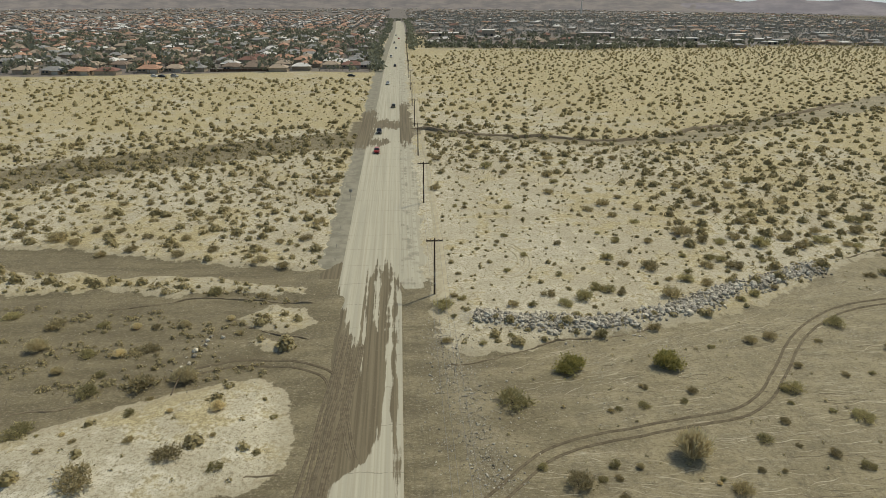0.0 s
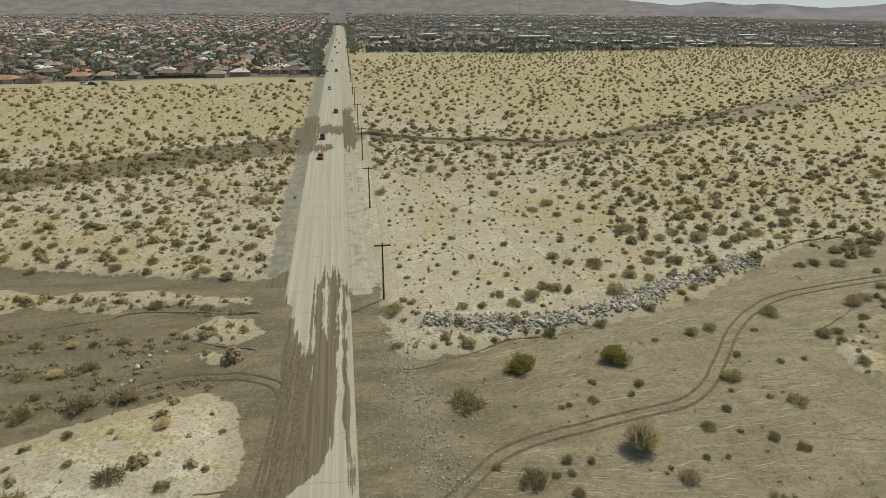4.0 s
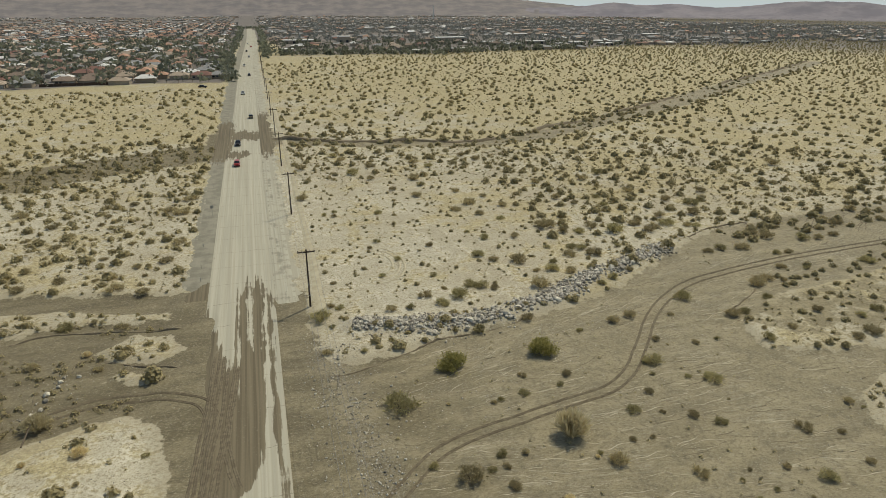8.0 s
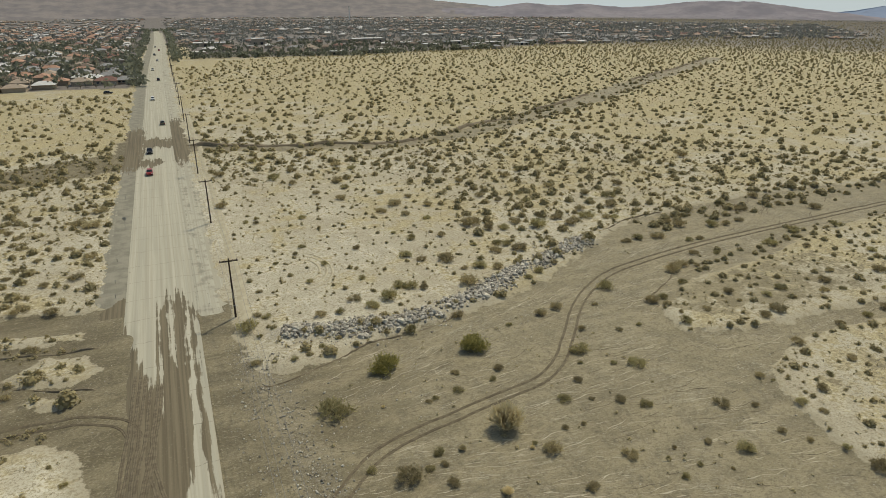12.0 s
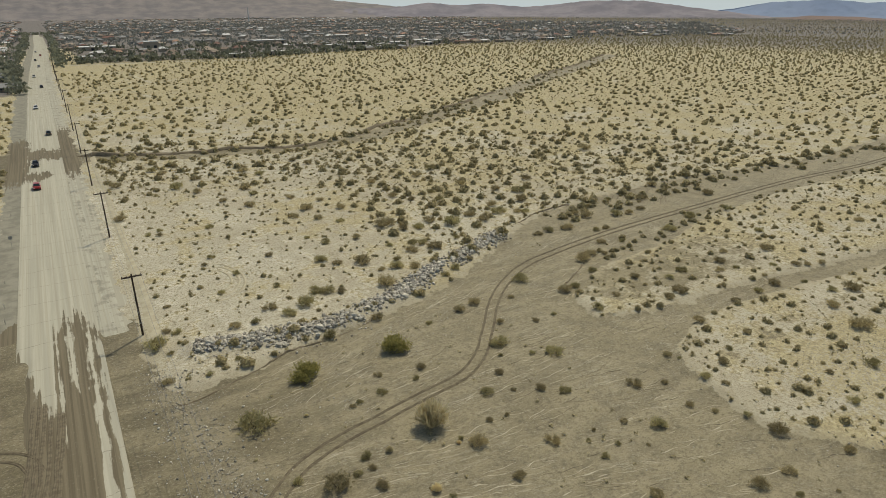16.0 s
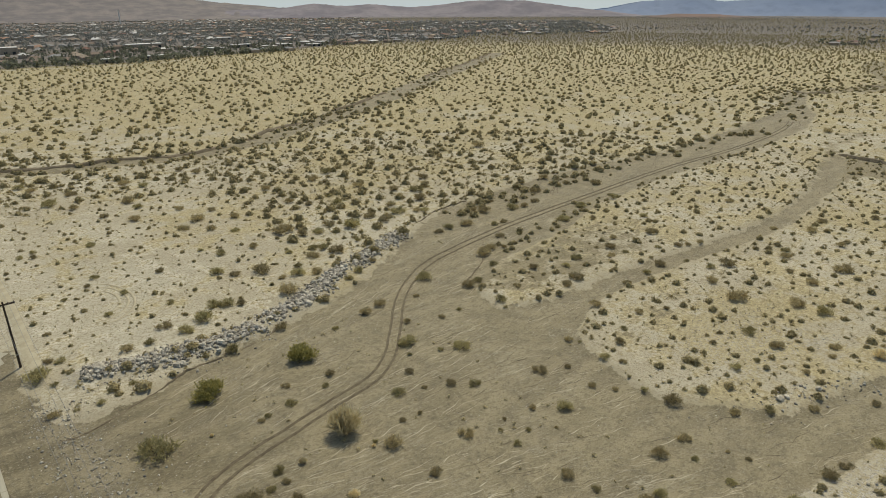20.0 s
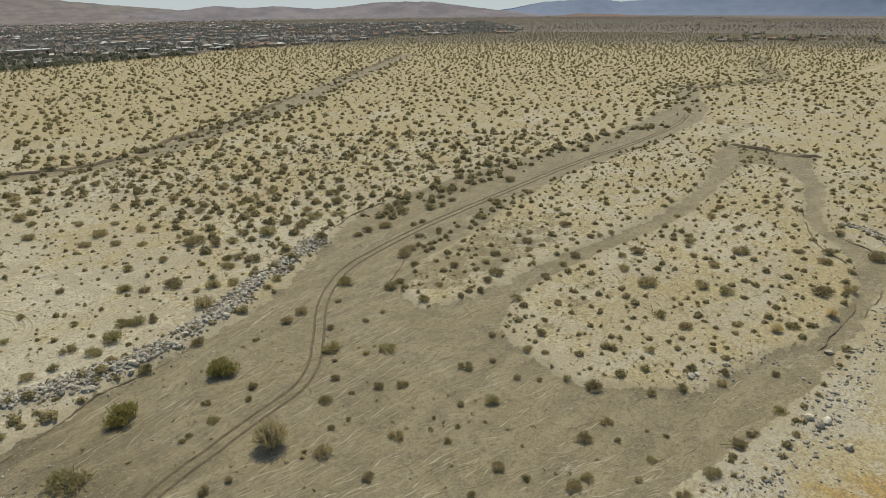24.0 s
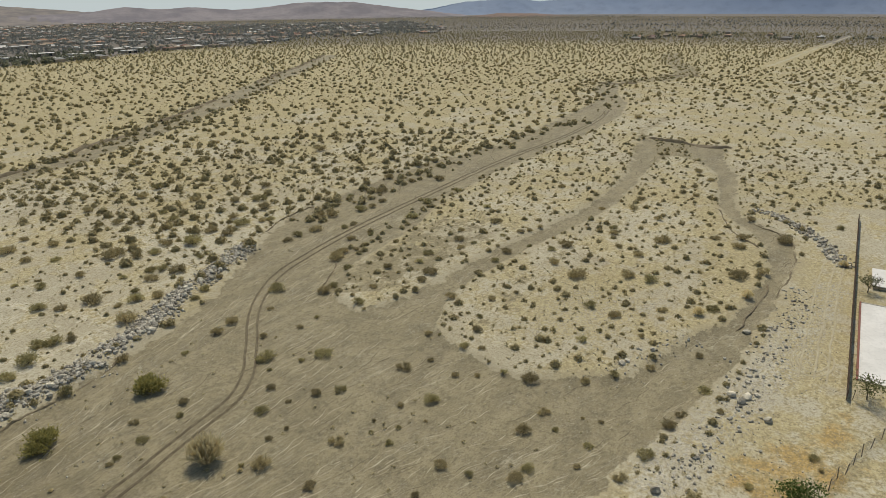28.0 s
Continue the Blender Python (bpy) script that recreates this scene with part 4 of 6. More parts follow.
WEST_FIELD_A = [
    (-84.2, 137.3, 4.6), (-75.1, 134.3, 6.9), (-62.7, 126.4, 3.7), (-70.3, 132.4, 4.3), (-56.8, 127.7, 4), (-46.5, 124.8, 3.9), (-39.5, 126.8,
    3.8), (-29, 120.2, 4.5), (-23.7, 117.8, 3.8), (-21.1, 132.4, 3.9), (-19.5, 143.4, 4.1), (-20.8, 164.7, 5.5), (-23.7, 167.4, 4.8), (-19.6,
    176.7, 5.4), (-34, 137.5, 2.4), (-38.4, 150.5, 2.4), (-49.4, 161.1, 4), (-45.3, 146.7, 3.3), (-58.5, 146.3, 3), (-70.1, 148.9, 3.5), (-68.3,
    139.2, 3.7), (-86, 149.7, 3.1), (-88.5, 170.3, 4), (-38.1, 166.7, 3.2), (-38.4, 160.6, 2.6), (-33.6, 175.9, 3.8), (-52.6, 153.3, 2.8),
    (-24.2, 150.9, 2.9), (-26.8, 131, 3.2), (-24.6, 126.8, 1.8), (-33.5, 126.8, 1.8), (-47.2, 134.1, 3.7)
]
WEST_FIELD_B = [
    (-55.9, 135, 3.5), (-63.2, 138.9, 3.3), (-29.6, 145.9, 2.6), (-90.9, 163.8, 3.5), (-79.7, 157.9, 3), (-94.5, 156.4, 3.1), (-70.9, 159.8,
    3.3), (-64.1, 159.5, 3.2), (-58.8, 171.6, 4.7)
]
shrub("straw", 33.5, 58.2, 5.6, "the silt beside the wheel track", 1.15)
for where, spots_list, kinds in (
        ("flood silt", WASH_A + WASH_B + WASH_C, ("creosote", "olive", "olive", "creosote")), ("the silt beside the wheel track", TRACK_SIDE, ("olive", "creosote", "straw")),
        ("the silt flats", FLATS_A + FLATS_B, ("creosote", "olive", "creosote")), ("the sand bar", UPPER_WASH_A + UPPER_WASH_B, ("creosote", "creosote", "olive")),
        ("stony sand by the fence", FENCE_SIDE, ("straw", "olive")), ("the sandy bank", EAST_BANK, ("creosote",)), ("pale sand near the power poles", POLE_FIELD, ("olive", "creosote", "olive")),
        ("pale sand", SAND_FIELD, ("creosote", "olive", "creosote")), ("the sand above the stone bank", BANK_TOP, ("creosote", "creosote", "olive")),
        ("the flooded ground west of the road", WEST_WASH_A + WEST_WASH_B, ("creosote", "straw", "olive")), ("pale sand west of the road", WEST_FIELD_A + WEST_FIELD_B, ("creosote",))):
    for i, (x, y, w) in enumerate(spots_list):
        big_green = where == "flood silt" and i < 2
        shrub("green" if big_green else kinds[i % len(kinds)], x, y, w * (0.85 if big_green else 0.76 if x < -12 else 0.9), where, 0.78 if x < -12 else 1.0)


def scatter_along(name, line, count, spread, label, seed):
    """A thicket strung out along a channel."""
    r = np.random.RandomState(seed)
    p = np.array(line, float)
    i = r.randint(0, len(p) - 1, count)
    k = r.uniform(0, 1, count)[:, None]
    q = p[i] * (1 - k) + p[i + 1] * k + r.normal(0, 1, (count, 2)) * spread
    return q


def scatter(name, count, r0, r1, leaves, cell, label, seed, heads=(-42, 100), blade=1.0, scale=1.0, places=None, core=(0, 0, 0.0)):
    """Bushes too many to count, joined: leaf clumps round an uneven twiggy mass of (sides, rings, share of the width)."""
    r = np.random.RandomState(seed)
    a, rad = np.radians(r.uniform(heads[0], heads[1], count)), np.sqrt(r.uniform(r0 * r0, r1 * r1, count))
    x, y = np.sin(a) * rad, np.cos(a) * rad
    if places is not None:
        x, y = places[:, 0], places[:, 1]
    mud = mud_depth(x, y)
    thick = 0.72 + 0.28 * swell(x, y, 70, 51)
    keep = ((mud < -0.5) | (places is not None)) & ((x < -17) | (x > 9)) & (r.uniform(0, 1, count) < thick + 0.35)
    pale = (x > 0) & (x < 60) & (y > 95) & (y < 190)
    keep &= ~(pale & (r.uniform(0, 1, count) < 0.25))
    keep &= ~((x < -12) & (y > 405)) & ~((x > 8) & (y > 600 + 0.32 * np.maximum(x, 0)) & (x < 900)) & ~((x > 60) & (y < 10) & (x < 190)) & ~((x > -62) & (x < -12) & (y > 30) & (y < 82) & (places is None) & (r.uniform(0, 1, count) < 0.85))
    keep &= ~((x > 8) & (x < 260) & (y > 320) & (r.uniform(0, 1, count) < 0.4))
    keep &= (line_distance(x, y, FAR_TRACK) > 7) | (np.hypot(x, y) < 500)
    x, y, mud = x[keep], y[keep], mud[keep]
    # jittered spacing: one bush a cell
    key = np.floor(x / cell).astype(int) * 100003 + np.floor(y / cell).astype(int)
    _, first = np.unique(key, return_index=True)
    x, y = x[first], y[first]
    if rad.min() < 300 and places is None:
        done = np.array(PLANTED)
        ok = np.ones(len(x), bool)
        for px, py, w in done:
            ok &= np.hypot(x - px, y - py) > w * 0.5 + 1.3
        x, y = x[ok], y[ok]
    n = len(x)
    z = lift(x, y)
    small = ((x > 0) & (x < 62) & (y > 95) & (y < 185)) | ((x > 60) & (x < 330) & (y > 0) & (y < 100 + 0.02 * x))
    w = np.where(small, np.where(x > 62, r.uniform(0.8, 2.1, n), r.uniform(0.7, 1.5, n)), np.where(r.uniform(0, 1, n) < 0.52, r.uniform(1.8, 3.5, n), r.uniform(0.7, 1.5, n)))
    w = w * scale
    t = w * r.uniform(0.46, 0.74, n)
    # leaf clumps as tilted four-cornered blades round a dome
    m = leaves
    az, up = r.uniform(0, 6.28, (n, m)), r.uniform(0.0, 1.0, (n, m)) ** 0.8
    rr = np.sqrt(np.clip(1 - up * up, 0, 1)) * 0.5 * r.uniform(0.55, 1.05, (n, m))
    cx, cy = x[:, None] + np.cos(az) * rr * w[:, None], y[:, None] + np.sin(az) * rr * w[:, None]
    cz = z[:, None] + up * t[:, None] * r.uniform(0.6, 1.0, (n, m)) * 0.85
    s = w[:, None] * r.uniform(0.10, 0.20, (n, m)) * blade
    out = np.stack([np.cos(az) * rr * 2, np.sin(az) * rr * 2, up + 0.25], 2) + r.normal(0, 0.38, (n, m, 3))
    out /= np.linalg.norm(out, axis=2, keepdims=True)
    d1 = np.cross(out, r.normal(0, 1, (n, m, 3)))
    d1 /= np.linalg.norm(d1, axis=2, keepdims=True)
    d2 = np.cross(out, d1)
    c = np.stack([cx, cy, cz], 2)
    s3 = s[:, :, None]
    quad = np.stack([c - d1 * s3, c - d2 * s3 * 0.7, c + d1 * s3, c + d2 * s3 * 0.7], 2).reshape(-1, 3)
    quad[:, 2] = np.maximum(quad[:, 2], np.repeat(z, m * 4) - 0.02)
    faces = np.arange(n * m * 4).reshape(-1, 4)
    sides, rings, share = core
    if sides:
        per = sides * rings + 1
        body = np.zeros((n, per, 3))
        spin = r.uniform(0, 6.28, n)
        for j in range(rings):
            lift_to, out_to = ((0.0, 1.0), (0.62, 0.86))[j] if rings == 2 else (0.0, 1.0)
            for i in range(sides):
                wild = r.uniform(0.68, 1.22, n) * share * 0.5 * out_to * w
                turn_to = spin + (i + 0.5 * j) * 6.2832 / sides + r.uniform(-0.25, 0.25, n)
                body[:, j * sides + i] = np.stack([x + np.cos(turn_to) * wild, y + np.sin(turn_to) * wild, z - 0.05 + lift_to * t * share * r.uniform(0.75, 1.2, n)], 1)
        body[:, -1] = np.stack([x + r.uniform(-0.12, 0.12, n) * w, y + r.uniform(-0.12, 0.12, n) * w, z + t * share * r.uniform(0.9, 1.2, n)], 1)
        cap = (rings - 1) * sides
        own = [(j * sides + i, j * sides + (i + 1) % sides, (j + 1) * sides + (i + 1) % sides, (j + 1) * sides + i) for j in range(rings - 1) for i in range(sides)]
        tops = [(cap + i, cap + (i + 1) % sides, per - 1) for i in range(sides)]
        o = (len(quad) + np.arange(n) * per)[:, None]
        quad = np.concatenate([quad, body.reshape(-1, 3)])
        faces = faces.tolist()
        for f in own + tops:
            faces += (o + np.array(f)).tolist()
    me = mesh(name, quad, faces, FIELD_LEAF)
    if sides:
        me.materials.append(FIELD_MASS)
        slots = np.zeros(len(me.polygons), np.int32)
        slots[n * m:] = 1
        me.polygons.foreach_set("material_index", slots)
    tagged(new(name, me), label, "shrubs", kind="stuff")
    return n


scatter("field_shrubs", 11000, 60, 260, 90, 4.9, "scattered olive-brown desert shrubs on sand", 61, (-42, 100), 0.66, 0.95, core=(7, 2, 0.72))
scatter("middle_shrubs", 36000, 255, 560, 20, 5.7, "scattered olive-brown desert shrubs on dry grass", 62, (-42, 100), 0.85, 0.95, core=(7, 2, 0.78))
scatter("distant_shrubs", 95000, 560, 1300, 3, 5.5, "distant desert shrubs across the plain", 63, (4, 90), 1.2, 0.98, core=(5, 1, 0.95))
scatter("horizon_shrubs", 110000, 1300, 3300, 1, 10.0, "far desert shrubs across the plain", 64, (24, 90), 1.5, 1.05, core=(4, 1, 0.95))
scatter("small_shrubs", 11000, 60, 260, 22, 3.1, "small dry shrubs dotted over pale sand", 68, (-42, 100), 1.0, 0.62, core=(5, 1, 0.7))
scatter("ground_tufts", 30000, 45, 230, 7, 1.7, "low dry tufts and seedlings on sand", 65, (-42, 100), 1.4, 0.36)
scatter("grass_tufts", 26000, 230, 480, 4, 3.0, "low dry tufts across the plain", 66, (-42, 100), 1.8, 0.38)
thicket = np.concatenate([scatter_along("", FIELD_WASH[1:8], 90, 5.5, "", 71), scatter_along("", FIELD_WASH[7:], 330, 9.5, "", 76), scatter_along("", WEST_STREAK, 170, 9.0, "", 72), scatter_along("", [(300, 122), (350, 146), (395, 150), (455, 118)], 160, 8.0, "", 73),
                          scatter_along("", [(120, 124), (170, 122), (230, 116), (270, 113)], 90, 3.0, "", 74), scatter_along("", [(105, 116), (140, 118), (175, 119)], 60, 2.5, "", 75), scatter_along("", [(95, 90), (140, 99), (210, 101), (260, 96)], 90, 1.8, "", 76)])
scatter("channel_thicket", len(thicket), 60, 460, 70, 2.0, "dark shrubs crowding along the dry channels", 77, (-42, 100), 0.8, 0.95, thicket, core=(7, 2, 0.75))
rw = np.random.RandomState(81)
clumps = [(-49, 96), (-45, 99), (-56, 100), (-38, 96), (-34, 93), (-46, 89), (-40, 87), (-52, 89), (-57, 84), (-36, 84), (-47, 79), (-40, 79), (-33, 80), (-27, 96), (-25, 104), (-33, 108), (-44, 110), (-56, 112), (-66, 103), (-62, 92), (-30, 88), (-25, 82)]
low = np.concatenate([np.array(c) + rw.normal(0, 1, (26, 2)) * np.array([2.3, 0.9]) for c in clumps])
scatter("west_scrub", len(low), 60, 160, 30, 0.8, "low shaggy grey-olive scrub half buried in silt", 83, (-42, 100), 0.9, 0.4, low)
rm = np.random.RandomState(78)
seedlings = np.stack([rm.uniform(8, 110, 900), rm.uniform(12, 118, 900)], 1)
seedlings = seedlings[mud_depth(seedlings[:, 0].copy(), seedlings[:, 1].copy()) > 1.5]
scatter("silt_seedlings", len(seedlings), 60, 400, 10, 1.5, "tiny sprigs standing in the silt", 79, (-42, 100), 1.3, 0.22, seedlings)


# ---- power poles ----
def power_pole():
    pole = new("power_pole")
    bm = tube(bmesh.new(), (0, 0, -0.4), (0, 0, 11.0), 0.19, 0.12, 12)
    part("shaft", bm, TIMBER, pole, "dark creosoted timber shaft")
    for z, half, side in ((10.45, 1.5, 0.17), (10.45, 1.5, -0.17)):
        arm = part("crossarm", box(bmesh.new(), (half * 2, 0.1, 0.13), (0, side, z), 0, 0.01), TIMBER, pole, "dark timber crossarm")
        for x in (-half + 0.12, -half * 0.45, half * 0.45, half - 0.12):
            bm = tube(bmesh.new(), (x, side, z + 0.12), (x, side, z + 0.26), 0.03, 0.03, 6)
            tube(bm, (x, side, z + 0.2), (x, side, z + 0.32), 0.075, 0.05, 8)
            part("insulator", bm, GLAZE, arm, "brown glazed insulator")
    for s in (-1, 1):
        part("brace", tube(bmesh.new(), (s * 0.7, 0.17, 10.45), (0, 0.17, 9.9), 0.02, 0.02, 4), STEEL, pole, "steel brace")
    bm = box(bmesh.new(), (0.5, 0.03, 0.16), (0, -0.2, 2.2))
    part("pole_tag", bm, STEEL, pole, "metal tag")
    return tagged(pole, "dark timber power pole with a double crossarm on sand", "power pole", "power poles along the road")


POLE_Y = [-2, 105, 158.5, 209, 257, 305, 355, 405, 455, 505, 555, 605, 660, 720, 790]
first = power_pole()
first.matrix_basis = pose(5.6, 105, height(5.6, 105))
for y in POLE_Y:
    if y != 105:
        copy_thing(first, pose(5.6 + float(bend(y)), y, height(5.6, y), 0, 0, pick.uniform(-3, 3)))


def cable(name, points, radius, label):
    """One unbroken four-sided cord through the points."""
    v, f = [], []
    for i, p in enumerate(points):
        for dx, dz in ((-1, 0), (0, 1), (1, 0), (0, -1)):
            v.append((p[0] + dx * radius, p[1], p[2] + dz * radius))
        if i:
            o = i * 4
            f += [(o - 4 + k, o - 4 + (k + 1) % 4, o + (k + 1) % 4, o + k) for k in range(4)]
    return tagged(new(name, mesh(name, v, f, WIRE)), label, "cable", "cables of the power line")


for y0, y1 in zip(POLE_Y[:7], POLE_Y[1:8]):
    for x, z in ((-1.38, 10.75), (-0.65, 10.75), (0.65, 10.75), (1.38, 10.75)):
        sag = 1.6 if y1 - y0 < 80 else 3.2
        pts = []
        for i in range(11):
            k = i / 10
            pts.append((5.6 + x, y0 + (y1 - y0) * k + 0.16, z + 0.03 + (height(5.6, y0) * (1 - k) + height(5.6, y1) * k) - sag * 4 * k * (1 - k)))
        cable("power_cable", pts, 0.02, "thin weathered power cable strung between timber poles")


# ---- stones ----
def stone_mesh(seed, subdiv=1):
    r = np.random.RandomState(seed)
    bm = bmesh.new()
    bmesh.ops.create_icosphere(bm, subdivisions=subdiv, radius=0.5)
    k = r.uniform(0.75, 1.15, 3)
    for v in bm.verts:
        n = noise.noise(v.co * 2.6 + Vector((seed * 3.1, 0, 0))) + 0.5 * noise.noise(v.co * 5 + Vector((0, seed * 1.7, 0)))
        v.co = Vector((v.co.x * k[0], v.co.y * k[1], v.co.z * k[2] * 0.75)) * (1 + n * 0.45)
    me = bpy.data.meshes.new("stone")
    bm.to_mesh(me)
    bm.free()
    me.materials.append(STONE)
    return me


STONES = [stone_mesh(s, 2) for s in range(1, 9)]


def stone_fill(name, xs, ys, sizes, label, seed, zs=None):
    """Stones too many to count, joined into one piece of ground cover."""
    r = np.random.RandomState(seed)
    v, f, k = [], [], 0
    base = [np.array([x.co for x in stone_mesh(s, 1).vertices]) for s in range(20, 25)]
    tri = np.array([tuple(p.vertices) for p in stone_mesh(20, 1).polygons])
    zz = lift(np.array(xs, float), np.array(ys, float)) if zs is None else zs
    for x, y, s, z in zip(xs, ys, sizes, zz):
        b = base[r.randint(5)]
        a = r.uniform(0, 6.28)
        rot = np.array([[math.cos(a), -math.sin(a), 0], [math.sin(a), math.cos(a), 0], [0, 0, 1]])
        v.append(b @ rot.T * s + np.array([x, y, z + s * 0.16]))
        f.append(tri + k)
        k += len(b)
    return tagged(new(name, mesh(name, np.concatenate(v), np.concatenate(f), STONE_FILL)), label, "stones", kind="stuff")


def stone_fill_material():
    m, nt, b = material("mixed_grey_stone", 0.92)
    isl = nt.nodes.new("ShaderNodeNewGeometry").outputs["Random Per Island"]
    col = mix(nt, isl, (0.15, 0.135, 0.108), (0.62, 0.57, 0.47))
    grain = spots(nt, 5.0, 4, 0.7)
    nt.links.new(mix(nt, ramp(nt, grain, 0.45, 0.7, 0.0, 0.5), col, (0.17, 0.15, 0.12)), b.inputs["Base Color"])
    relief(nt, b, grain, 0.5, 0.08)
    return m


STONE_FILL = stone_fill_material()


def along(line, k):
    """The point at the share k of a line's length, and its direction."""
    p = [Vector(q) for q in line]
    lens = [(b - a).length for a, b in zip(p[:-1], p[1:])]
    want = k * sum(lens)
    for a, b, ln in zip(p[:-1], p[1:], lens):
        if want <= ln:
            return a.lerp(b, want / ln), (b - a).normalized()
        want -= ln
    return p[-1], (p[-1] - p[-2]).normalized()


def stone_bank(name, line, wide, count, fill, size, label, seed):
    r = random.Random(seed)
    bank = tagged(new(name), label, "stone bank")
    c, _ = along(line, 0.5)
    bank.location = (c.x, c.y, 0)
    xs, ys, ss = [], [], []
    for i in range(count + fill):
        p, d = along(line, r.random())
        gap = 0.5 + 0.5 * math.sin(p.x * 0.45 + seed)
        off = (r.uniform(-0.5, 0.5) * 0.7 + r.gauss(0, 0.16)) * wide * (0.65 + 0.35 * gap)
        q = Vector((p.x - d.y * off, p.y + d.x * off))
        if seed == 3 and (37.5 < q.x + 0.6 * off < 40.5 or 63 < q.x - 0.5 * off < 65.5) and r.random() < 0.85:
            continue  # sand lies over the stones here
        s = r.uniform(size[0], size[1]) * (1.35 if off < 0 and r.random() < 0.3 else 1.0)
        if i < count:
            s *= 1.12
            ob = new("stone", r.choice(STONES))
            ob.parent = bank
            ob.location = (q.x - c.x, q.y - c.y, height(q.x, q.y) + s * 0.18 + r.uniform(0, 0.18))
            ob.rotation_euler = (r.uniform(-0.5, 0.5), r.uniform(-0.5, 0.5), r.uniform(0, 6.28))
            ob.scale = (s, s, s)
        else:
            xs.append(q.x), ys.append(q.y), ss.append(s * 0.85)
    stone_fill(name.replace("bank", "rubble"), xs, ys, ss, "small grey stones between larger riprap", seed)


stone_bank("riprap_bank", RIPRAP, 6.0, 300, 2900, (0.26, 0.80), "bank of loose grey riprap stones beside the wash", 3)
stone_bank("upper_riprap_bank", [(173, 25), (171, 19), (165, 13.5), (158, 8), (149, 4), (143, 1.5)], 4.4, 60, 420, (0.35, 0.9), "low bank of grey riprap stones beside the channel", 4)
rs = random.Random(8)
xs, ys, ss = [], [], []
for line, n, wide, lo, hi in (([(60, 12), (66, 10.7), (76, 9.2), (83, 9.2), (91, 9.5), (99, 9.3), (108, 9), (114, 7.5), (128, 6.5)], 420, 6.0, 0.18, 0.7), ([(7, 90), (8, 80), (9, 70), (11, 56)], 520, 7.0, 0.10, 0.42),
                              ([(80, 28), (84, 25.5), (91, 23), (98, 20)], 90, 5.0, 0.2, 0.6), ([(13, 92), (25, 87.5), (40, 89.5)], 90, 3.0, 0.15, 0.5), ([(16, 66), (30, 72), (45, 76)], 90, 8.0, 0.1, 0.3), ([(82, 48), (112, 42)], 900, 30.0, 0.06, 0.22), ([(64, 6), (92, 3), (116, 4)], 500, 12.0, 0.07, 0.26), ([(5, 92), (7, 72), (9, 56)], 500, 5.0, 0.08, 0.3),
                              ([(-33, 82), (-31, 95)], 60, 5.0, 0.12, 0.4), ([(20, 30), (60, 50), (90, 70)], 500, 40.0, 0.06, 0.2), ([(10, 75), (60, 85), (100, 105)], 420, 14.0, 0.06, 0.22), ([(-60, 90), (-14, 85)], 350, 22.0, 0.06, 0.24), ([(-45, 60), (-17, 68)], 200, 12.0, 0.06, 0.2), ([(15, 120), (60, 125)], 500, 40.0, 0.07, 0.22), ([(70, 30), (110, 45)], 260, 26.0, 0.1, 0.3), ([(4.5, 58), (4, 96)], 260, 4.0, 0.08, 0.3)):
    for i in range(n):
        p, d = along(line, rs.random())
        off = rs.gauss(0, 0.3) * wide
        xs.append(p.x - d.y * off), ys.append(p.y + d.x * off), ss.append(rs.uniform(lo, hi) ** 1.0 * rs.choice((0.6, 0.8, 1.0)))
stone_fill("scattered_stones", xs, ys, ss, "scattered pale stones washed out of the banks", 9)
for x, y, s in [(80.5, 5.4, 1.2), (82.9, 9.1, 1.2), (84.4, 8.7, 1.3), (83.9, 10.6, 1.1), (85.8, 7.7, 0.9), (104.7, 12.7, 1.4), (59.6, 13.4, 1.2), (84.4, 25.6, 0.9), (83.1, 26, 1.0), (89.8, 23.5, 0.9), (14.5, 95.2, 1.7), (24.5, 89.2, 1.2), (49, 94.6, 1.25),
                (-31.3, 89.5, 0.7), (-31.3, 90.8, 0.8), (-31.1, 92.0, 0.6), (-32.4, 87.7, 1.0), (-29.1, 91.7, 0.7), (-32.1, 86.2, 0.8), (-32.2, 84.1, 0.7), (-33, 83, 0.7)]:
    ob = new("boulder", rs.choice(STONES))
    ob.location, ob.rotation_euler, ob.scale = (x, y, height(x, y) + s * 0.2), (rs.uniform(-0.3, 0.3), rs.uniform(-0.3, 0.3), rs.uniform(0, 6.28)), (s, s, s * 0.9)
    tagged(ob, "pale grey boulder lying on silt and gravel", "boulder", "loose boulders")


# ---- wheel ruts, erosion edges ----
def smooth_line(line, step):
    """A rounded line through the points, resampled."""
    p = np.array(line, float)
    out = []
    for i in range(len(p) - 1):
        p0, p1, p2, p3 = p[max(i - 1, 0)], p[i], p[i + 1], p[min(i + 2, len(p) - 1)]
        n = max(2, int(np.hypot(*(p2 - p1)) / step))
        for j in range(n):
            t = j / n
            out.append(0.5 * (2 * p1 + (p2 - p0) * t + (2 * p0 - 5 * p1 + 4 * p2 - p3) * t * t + (3 * p1 - p0 - 3 * p2 + p3) * t ** 3))
    out.append(p[-1])
    return np.array(out)


